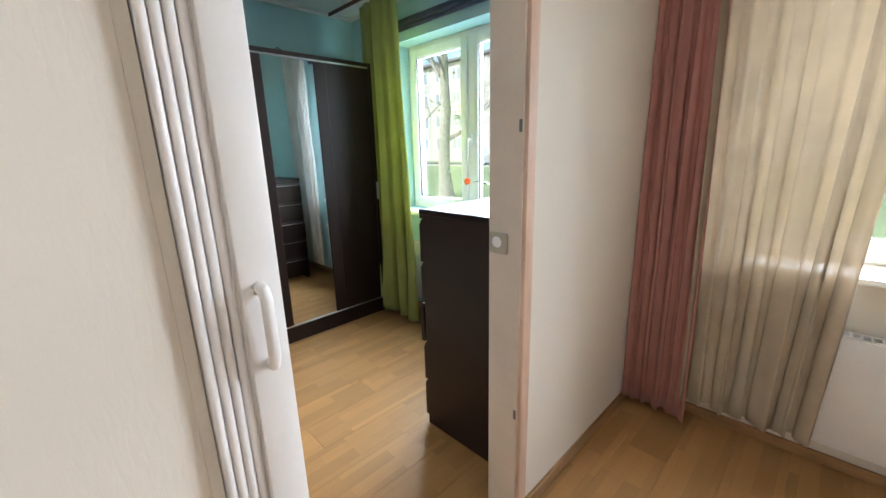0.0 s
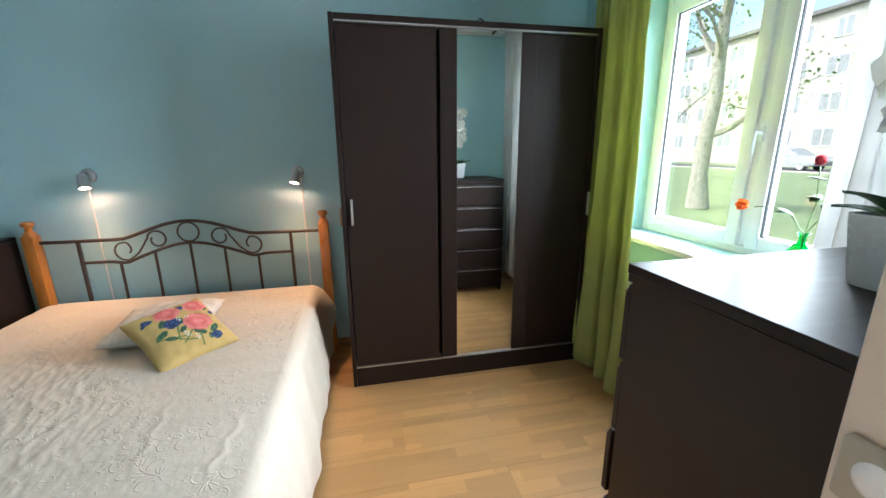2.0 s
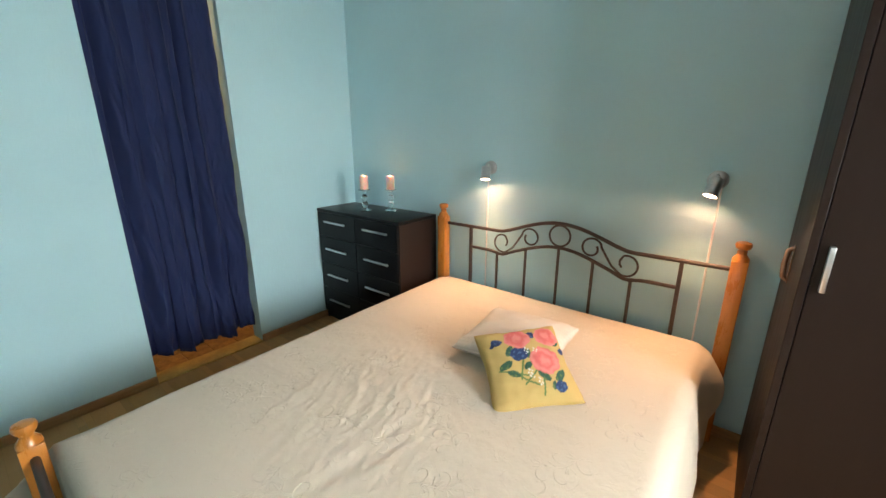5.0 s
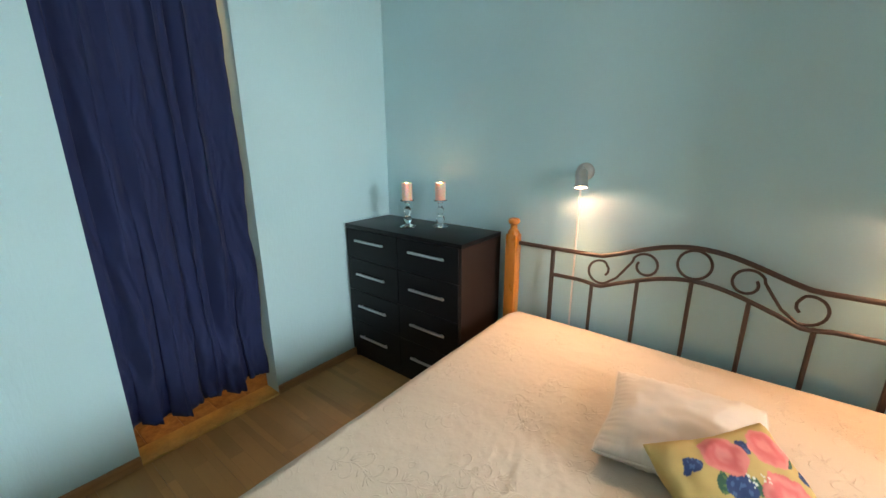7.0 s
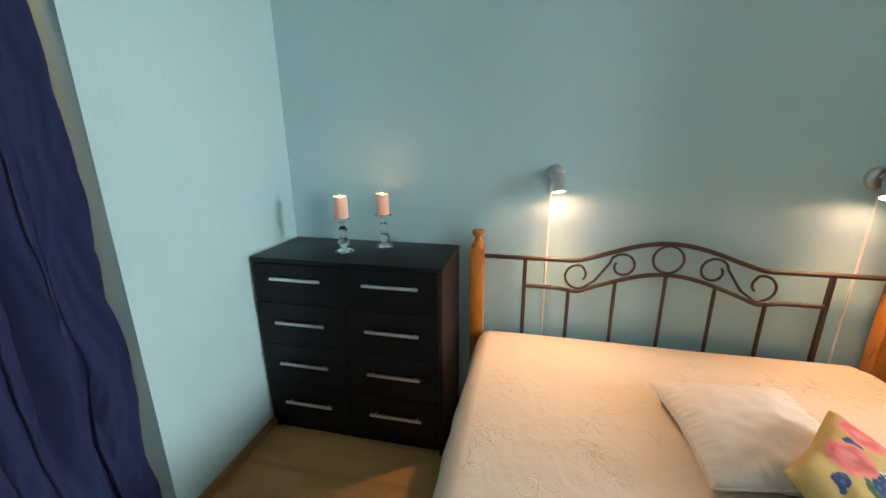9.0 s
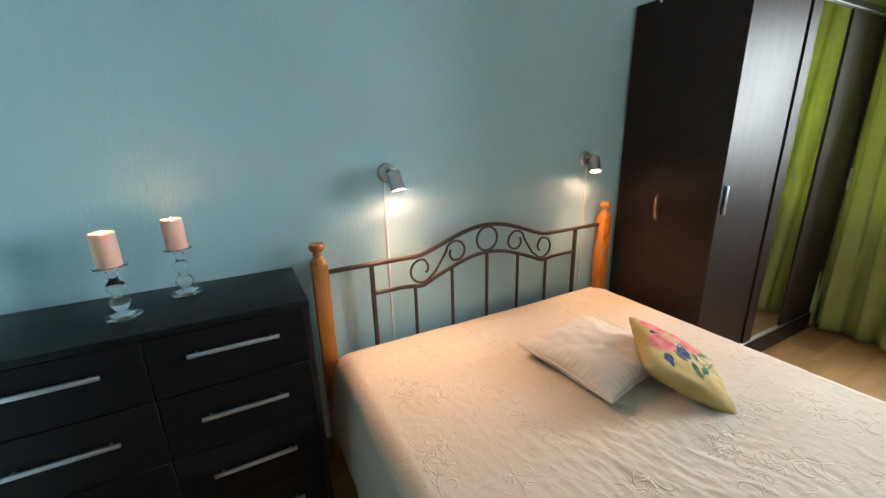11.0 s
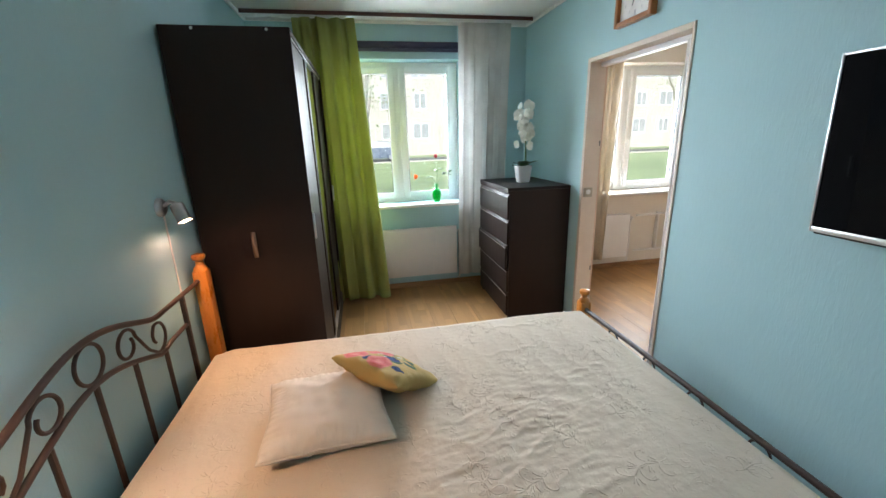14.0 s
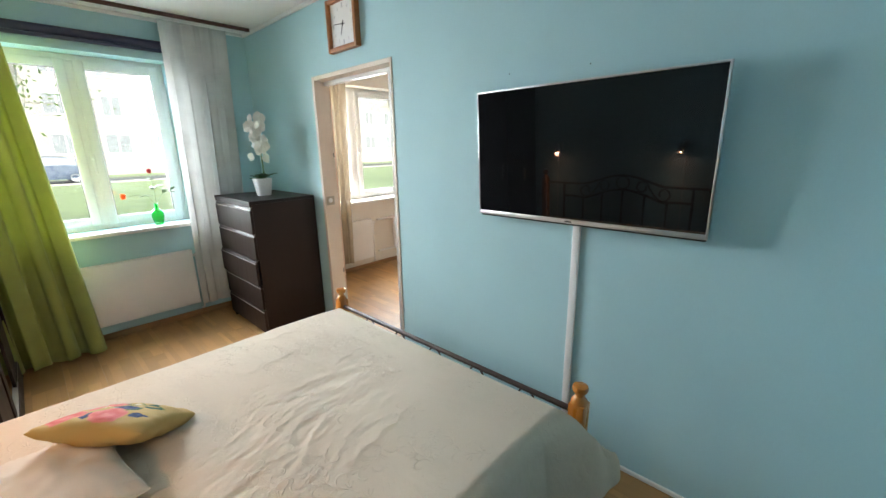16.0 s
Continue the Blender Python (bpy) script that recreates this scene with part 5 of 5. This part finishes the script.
def orchid():
    x, y, z = -1.003, 1.560, 1.1122
    rnd = random.Random(21)
    oc = thing("orchid", (x, y, z), "white artificial orchid in a white pot on the chest", "potted orchid")
    bm = bmesh.new()
    rings = []
    for h, w in ((0, 0.046), (0.004, 0.049), (0.135, 0.066), (0.140, 0.066), (0.140, 0.059), (0.118, 0.056)):
        ring = []
        for i in range(32):
            a = 2 * math.pi * i / 32
            cx, sx = math.cos(a), math.sin(a)
            q = (abs(cx) ** 5 + abs(sx) ** 5) ** (-1 / 5)
            ring.append(bm.verts.new((x + w * q * cx, y + w * q * sx, z + h)))
        rings.append(ring)
    for a, b in zip(rings, rings[1:]):
        for i in range(32):
            bm.faces.new((a[i], a[(i + 1) % 32], b[(i + 1) % 32], b[i]))
    bm.faces.new(rings[0])
    bm.faces.new(rings[-1])
    part("pot", bm, CERAMIC, oc, "square white ceramic pot")
    for k in range(9):
        a = k * 0.698 + rnd.uniform(-0.25, 0.25)
        bm = bmesh.new()
        le = rnd.uniform(0.10, 0.17)
        petal(bm, Vector((x, y, z + 0.125)), (math.cos(a), math.sin(a), rnd.uniform(0.45, 0.9)), (0.2 * math.cos(a), 0.2 * math.sin(a), -1), le, 0.058, 0.28)
        part("leaf", bm, LEAF, oc, "broad dark green leaf", smooth=180)
    stems = []
    for s in (0, 1):
        pts = []
        for i in range(15):
            k = i / 14
            pts.append((x + (0.010 + 0.02 * s) - 0.03 * k + 0.02 * math.sin(k * 2.2 + s * 2) * k, y + 0.03 * (s - 0.5) - 0.02 * math.sin(k * 3.1) + 0.02 * k * k, z + 0.12 + 0.475 * (k - 0.10 * s * k)))
        stems.append(pts)
        part("stem", tube(pts, 0.003, 7), STEM, oc)
    for i in range(25):
        pts = stems[i % 2]
        k = 6 + int(9.0 * (i / 25) ** 0.85)
        base = Vector(pts[min(14, k)])
        a = rnd.uniform(2.3, 5.3)
        f = Vector((math.cos(a), math.sin(a), rnd.uniform(-0.15, 0.35))).normalized()
        c = base + f * rnd.uniform(0.015, 0.050) + Vector((rnd.uniform(-0.030, 0.040), rnd.uniform(-0.045, 0.045), rnd.uniform(-0.025, 0.025)))
        sz = 0.050 if i > 5 else 0.034
        right = f.cross(Vector((0, 0, 1))).normalized()
        up = right.cross(f)
        bm = bmesh.new()
        for j in range(5):
            b = radians(90 + 72 * j + rnd.uniform(-6, 6))
            petal(bm, c + f * (0.002 * j), right * math.cos(b) + up * math.sin(b), f, sz * rnd.uniform(0.9, 1.1), sz * (1.45 if j in (1, 4) else 1.05), 0.22)
        fl = part("flower", bm, PETAL, oc, "white five-petalled orchid flower", smooth=180)
        bm = bmesh.new()
        petal(bm, c + f * 0.004, f - up * 0.6, up, sz * 0.35, sz * 0.3, 0.4)
        part("lip", bm, PETAL, fl, smooth=180)
    for j in range(4):
        p = Vector(stems[0][6 + j * 2]) + Vector((rnd.uniform(-0.04, 0.02), rnd.uniform(-0.05, 0.03), -0.02))
        part("bud", lathe([(0, -0.012), (0.008, -0.004), (0.009, 0.003), (0, 0.014)], p, 10), PETAL, oc, "closed white bud")


orchid()


def vase():
    x, y, z = -1.640, 2.245, 0.8772
    vs = thing("vase", (x, y, z), "small green glass bottle vase on the sill", "vase")
    prof = [(0.0, 0.0), (0.026, 0.0), (0.030, 0.004), (0.031, 0.010), (0.042, 0.045), (0.046, 0.075), (0.042, 0.105), (0.026, 0.128), (0.014, 0.140), (0.012, 0.152), (0.013, 0.168), (0.021, 0.178),
            (0.019, 0.179), (0.0105, 0.167), (0.0095, 0.152), (0.012, 0.139), (0.024, 0.126), (0.040, 0.104), (0.0435, 0.075), (0.039, 0.045), (0.027, 0.012), (0.0, 0.010)]
    part("bottle", lathe(prof, (x, y, z), 32), GREEN_GLASS, vs)
    fl = thing("flowers", (x, y, z + 0.012), "orange poppy and red rosebud standing in the vase", "flowers")
    top = Vector((x, y, z + 0.172))
    poppy, rose = Vector((-1.840, 2.185, 1.140)), Vector((-1.640, 2.250, 1.326))
    st = [(x, y, z + 0.013), tuple(top), (x - 0.045, y - 0.02, z + 0.245), (x - 0.11, y - 0.045, z + 0.270), tuple(poppy + Vector((0.03, 0.01, -0.004)))]
    part("stem", tube(st, 0.0022, 6), STEM, fl)
    st2 = [(x + 0.004, y, z + 0.014), (x + 0.002, y, z + 0.17), (x + 0.012, y + 0.01, z + 0.29), (x + 0.004, y + 0.010, z + 0.38), tuple(rose)]
    part("stem", tube(st2, 0.0025, 6), STEM, fl)
    st3 = [(x, y + 0.003, z + 0.014), (x + 0.001, y, z + 0.17), (x + 0.05, y - 0.005, z + 0.25), (x + 0.11, y - 0.01, z + 0.285)]
    part("stem", tube(st3, 0.002, 6), STEM, fl)
    bm = bmesh.new()
    for j in range(6):
        a = radians(60 * j)
        petal(bm, poppy, (-0.75, 0.55 * math.cos(a), 0.65 * math.sin(a)), (-1, 0, 0.1), 0.036, 0.040, 0.1)
    part("poppy", bm, POPPY, fl, "orange poppy flower", smooth=180)
    bm = lathe([(0, -0.018), (0.012, -0.010), (0.018, 0.004), (0.013, 0.018), (0.005, 0.024), (0, 0.023)], rose, 14)
    for j in range(5):
        a = radians(72 * j)
        petal(bm, rose + Vector((0, 0, -0.014)), (math.cos(a) * 0.6, math.sin(a) * 0.6, 0.8), (-math.cos(a), -math.sin(a), 0.6), 0.034, 0.028, 0.25)
    part("rosebud", bm, BUD, fl, "dark red rosebud", smooth=180)
    rnd = random.Random(5)
    for p in ((0.10, -0.01, 0.285), (0.125, -0.005, 0.29), (0.075, 0.0, 0.27), (0.030, 0.01, 0.33), (-0.02, 0.01, 0.31), (-0.07, -0.03, 0.265), (-0.055, -0.02, 0.255), (0.028, 0.01, 0.385), (0.10, 0.0, 0.275), (0.008, 0.0, 0.30)):
        bm = bmesh.new()
        a = rnd.uniform(0, 6.28)
        petal(bm, Vector((x + p[0], y + p[1], z + p[2])), (math.cos(a), math.sin(a) * 0.6, rnd.uniform(-0.2, 0.5)), (0, 0.3, 1), 0.056, 0.034, -0.1)
        part("leaf", bm, LEAF, fl, "small green leaf", smooth=180)


vase()

# ---------------------------------------------------------------- outdoors
GRASS = mat("lawn", (0.16, 0.205, 0.095), 0.9, var=0.3, nscale=0.8, bump=0.1, bscale=40, dark=(0.13, 0.165, 0.08))
ASPHALT = mat("asphalt", (0.07, 0.07, 0.072), 0.85, var=0.15, nscale=0.6, bump=0.04, bscale=60)
# Bark colour is lightened to put outdoor haze into it.
BARK = mat("bark", (0.36, 0.33, 0.28), 0.9, var=0.25, nscale=9, bump=0.2, bscale=30, stretch=(3, 3, 1))
LEAVES = cloth("young_leaves", (0.13, 0.20, 0.045), 0.35, weave=30, var=0.25)
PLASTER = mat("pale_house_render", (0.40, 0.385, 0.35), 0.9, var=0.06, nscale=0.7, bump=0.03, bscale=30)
ROOF = mat("grey_roof", (0.16, 0.15, 0.15), 0.8, var=0.15)
# Panes paled for haze and reflected sky, blue car paint for haze.
HAZED_GLASS = mat("hazed_window_glass", (0.27, 0.29, 0.31), 0.08, var=0.1)
CARPAINT = mat("dark_blue_car_paint", (0.10, 0.13, 0.19), 0.25, var=0.05, coat=0.8)
CARPAINT2 = mat("silver_car_paint", (0.45, 0.47, 0.50), 0.3, metal=0.6, var=0.04, coat=0.6)
GZ = -0.12

structure("ground", sheet(2, 2, lambda u, v: (-900 + 1800 * u, 2.53 + 900 * v, GZ)), GRASS, "green lawn outside the windows", "lawn")
structure("road", box(-90, 90, 27.4, 33.0, GZ - 0.05, GZ + 0.010), ASPHALT, "grey asphalt lane with parked cars", "road")
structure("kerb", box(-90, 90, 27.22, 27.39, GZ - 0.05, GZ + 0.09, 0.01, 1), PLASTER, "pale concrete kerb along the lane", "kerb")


def tree(x, y, height, r, seed, lean, label):
    rnd = random.Random(seed)
    tr = thing("tree", (x, y, GZ), label, "tree", "trees")
    n = 9
    trunk = [(x + lean[0] * (k / n) ** 1.2 * height * 0.4 + 0.06 * math.sin(k * 1.9 + seed), y + lean[1] * (k / n) * height * 0.4, GZ + height * 0.72 * k / n) for k in range(n + 1)]
    bm = tube(trunk, r, 10, radii=[r * (1.35 if k == 0 else 1) * (1 - 0.75 * k / n) for k in range(n + 1)])
    tips = []
    for b in range(16):
        k = rnd.randint(2, n)
        p = Vector(trunk[k])
        a = rnd.uniform(0, 6.28)
        d = Vector((math.cos(a), math.sin(a), rnd.uniform(0.25, 1.0))).normalized()
        le = height * rnd.uniform(0.16, 0.34)
        line = [p]
        for i in range(5):
            d = (d + Vector((rnd.uniform(-0.3, 0.3), rnd.uniform(-0.3, 0.3), rnd.uniform(-0.05, 0.25)))).normalized()
            line.append(line[-1] + d * le / 5)
        r0 = r * (1 - 0.75 * k / n) * 0.5
        tube(line, r0, 6, bm, radii=[r0 * (1 - 0.85 * i / 5) for i in range(6)])
        tips += line[2:]
        for i in (2, 3, 4):
            q = [line[i]]
            e = Vector((rnd.uniform(-1, 1), rnd.uniform(-1, 1), rnd.uniform(-0.2, 0.8))).normalized()
            for j in range(3):
                e = (e + Vector((rnd.uniform(-0.3, 0.3), rnd.uniform(-0.3, 0.3), 0.1))).normalized()
                q.append(q[-1] + e * le * 0.12)
            tube(q, r0 * 0.3, 5, bm, radii=[r0 * 0.3 * (1 - 0.25 * j) for j in range(4)])
            tips += q[1:]
    part("trunk", bm, BARK, tr, "grey-brown bark trunk with bare limbs")
    verts, faces = [], []
    for t in tips:
        for _ in range(rnd.randint(4, 14)):
            c = Vector(t) + Vector((rnd.gauss(0, 0.28), rnd.gauss(0, 0.28), rnd.gauss(0, 0.22)))
            u = Vector((rnd.uniform(-1, 1), rnd.uniform(-1, 1), rnd.uniform(-1, 1))).normalized() * rnd.uniform(0.03, 0.06)
            w = u.orthogonal().normalized() * u.length * 0.55
            i = len(verts)
            verts += [c - u - Vector((x, y, GZ)), c + w - Vector((x, y, GZ)), c + u - Vector((x, y, GZ)), c - w - Vector((x, y, GZ))]
            faces.append((i, i + 1, i + 2, i + 3))
    me = bpy.data.meshes.new("crown")
    me.from_pydata(verts, [], faces)
    me.materials.append(LEAVES)
    ob = new("crown", me)
    ob.parent = tr
    tagged(ob, "thin young spring leaves", kind="stuff")
    return tr


tree(-9.0, 9.1, 11, 0.20, 2, (0.05, 0.0), "tall spring tree with grey bark on the lawn")
tree(-2.35, 8.6, 10, 0.13, 5, (0.16, 0.05), "slim leaning spring tree near the window")
tree(2.9, 13.0, 10, 0.16, 9, (0.1, 0.1), "spring tree with light green leaves on the lawn")
tree(10.2, 12.5, 11, 0.14, 12, (-0.12, 0.0), "spring tree with light green leaves on the lawn")
tree(-18.0, 15.0, 12, 0.2, 15, (0.05, 0.1), "tall spring tree beside the lane")


def car(x, y, paint, label, flip=1):
    """Parked car: shaped body, glass house, four wheels, lights."""
    z = GZ + 0.010
    c = thing("car", (x, y, z), label, "car", "parked cars")
    prof = [(-2.15, 0.35), (-2.18, 0.62), (-2.05, 0.86), (-1.35, 0.98), (-0.75, 1.00), (-0.1, 1.02), (1.0, 1.02), (1.75, 0.98), (2.08, 0.88), (2.15, 0.60), (2.10, 0.34), (1.0, 0.24), (-1.0, 0.24)]
    roof = [(-0.95, 0.985), (-0.30, 1.42), (0.25, 1.50), (0.95, 1.47), (1.55, 1.28), (1.88, 0.985)]

    def slab(line, half, inset, bev):
        bm = bmesh.new()
        a = [bm.verts.new((x + flip * px, y - (half - (inset if pz > 1.1 else 0)), z + pz)) for px, pz in line]
        b = [bm.verts.new((x + flip * px, y + (half - (inset if pz > 1.1 else 0)), z + pz)) for px, pz in line]
        bm.faces.new(a)
        bm.faces.new(b[::-1])
        for i in range(len(line)):
            j = (i + 1) % len(line)
            bm.faces.new((a[i], a[j], b[j], b[i]))
        bmesh.ops.bevel(bm, geom=bm.edges[:], offset=bev, segments=2, affect="EDGES", profile=0.6)
        return bm
    body = part("body", slab(prof, 0.88, 0.0, 0.05), paint, c)
    part("glass_house", slab(roof, 0.80, 0.16, 0.03), HAZED_GLASS, c, "dark tinted windows")
    part("roof", slab([(-0.28, 1.43), (0.25, 1.515), (0.95, 1.485), (1.50, 1.30), (0.9, 1.44), (0.25, 1.46)], 0.66, 0.0, 0.01), paint, c)
    for wx in (-1.32, 1.30):
        for sy in (-1, 1):
            p = (x + flip * wx, y + sy * 0.72, z + 0.315)
            wl = part("wheel", lathe([(0.20, -0.1), (0.30, -0.1), (0.315, -0.07), (0.315, 0.07), (0.30, 0.1), (0.20, 0.1)], p, 24, (0, 1, 0)), RUBBER, c, "black tyre")
            part("rim", lathe([(0.0, 0.14), (0.06, 0.145), (0.18, 0.165), (0.205, 0.175), (0.205, 0.05), (0.0, 0.05)], p, 24, (0, sy, 0)), ALU, wl, "silver rim")
    for sy in (-1, 1):
        part("headlight", box(x + flip * -2.14 - 0.05, x + flip * -2.14 + 0.05, y + sy * 0.62 - 0.16, y + sy * 0.62 + 0.16, z + 0.66, z + 0.78, 0.02, 2), LED, c, "clear headlight")
    return c


car(-1.45, 29.6, CARPAINT, "dark blue parked car on the lane")
car(-22.3, 29.6, CARPAINT2, "silver parked car on the lane", -1)
car(7.4, 29.6, CARPAINT2, "silver parked car on the lane")


def house(x0, x1, y, storeys, label):
    hs = thing("apartment_building", ((x0 + x1) / 2, y, GZ), label, "apartment building")
    top = GZ + 0.9 + storeys * 2.75
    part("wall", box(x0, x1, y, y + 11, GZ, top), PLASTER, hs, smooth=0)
    part("roof", box(x0 - 0.4, x1 + 0.4, y - 0.4, y + 11.4, top + 0.002, top + 0.35, 0.05, 1), ROOF, hs)
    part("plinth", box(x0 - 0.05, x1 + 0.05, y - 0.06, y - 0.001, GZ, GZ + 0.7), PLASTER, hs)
    k = int((x1 - x0) / 3.0)
    for s in range(storeys):
        for i in range(k):
            xc, zc = x0 + 1.5 + i * (x1 - x0 - 3.0) / (k - 1), GZ + 1.65 + s * 2.75
            w = 0.75 if (i + s) % 4 else 0.55
            wd = part("window", box(xc - w - 0.06, xc + w + 0.06, y - 0.05, y - 0.001, zc - 0.06, zc + 1.41, 0.01, 1), PVC, hs, "white framed window")
            part("pane", box(xc - w, xc - 0.04, y - 0.058, y - 0.051, zc, zc + 1.35), HAZED_GLASS, wd, smooth=0)
            part("pane", box(xc + 0.04, xc + w, y - 0.058, y - 0.051, zc, zc + 1.35), HAZED_GLASS, wd, smooth=0)
    return hs


house(-55, 62, 38.0, 4, "pale four-storey apartment building across the lane")

# ---------------------------------------------------------------- floor boards and hall tiles
rnd = random.Random(4)


def floor_boards(name, x0, x1, y0, y1, label):
    """Laminate boards along y with bevelled long edges and staggered ends."""
    fl = thing(name, ((x0 + x1) / 2, (y0 + y1) / 2, -0.012), label, "floor", kind="structure")
    org = ORIGIN[fl.name]
    wide, long = 0.193, 1.29
    cache = {}
    i = 0
    x = x0
    while x < x1 - 1e-4:
        xe = min(x1, x + wide)
        y = y0 - (i * 0.43) % long
        while y < y1 - 1e-4:
            a, b = max(y0, y), min(y1, y + long)
            if b - a > 0.01:
                key = (round(xe - x, 4), round(b - a, 4))
                if key not in cache:
                    hw, hl = key[0] / 2, key[1] / 2
                    bm = box(-hw, hw, -hl, hl, 0, 0.0118)
                    for v in bm.verts:
                        if v.co.z > 0.01:
                            v.co.x *= (hw - 0.0006) / hw
                            v.co.y *= (hl - 0.0005) / hl
                    me = finish(bm, "board", 0)
                    me.materials.append(FLOOR)
                    cache[key] = me
                ob = new("board", cache[key])
                ob.parent = fl
                ob.location = Vector(((x + xe) / 2, (a + b) / 2, -0.012)) - org
            y += long
        x = xe
        i += 1
    return fl


floor_boards("floor", W, -0.68, S, N, "light beech three-strip laminate floor of the bedroom")
floor_boards("living_floor", -0.68, EE, S2, N, "light beech three-strip laminate floor of the living room")
hall = thing("hall_floor", (-2.0, -3.0, 0), "worn orange-brown tiled hall floor", "floor", kind="structure")
tile = None
for i in range(11):
    for j in range(8):
        if tile is None:
            bm = box(-0.079, 0.079, -0.079, 0.079, -0.006, 0.002, 0.002, 1)
            tile = finish(bm, "tile", 0)
            tile.materials.append(TILE)
        ob = new("tile", tile)
        ob.parent = hall
        ob.location = Vector((-2.74 + 0.16 * i, -2.482 - 0.16 * j, rnd.uniform(-0.0008, 0.0008))) - Vector((-2.0, -3.0, 0))
        ob.rotation_euler = (0, 0, radians(90 * rnd.randint(0, 3)))
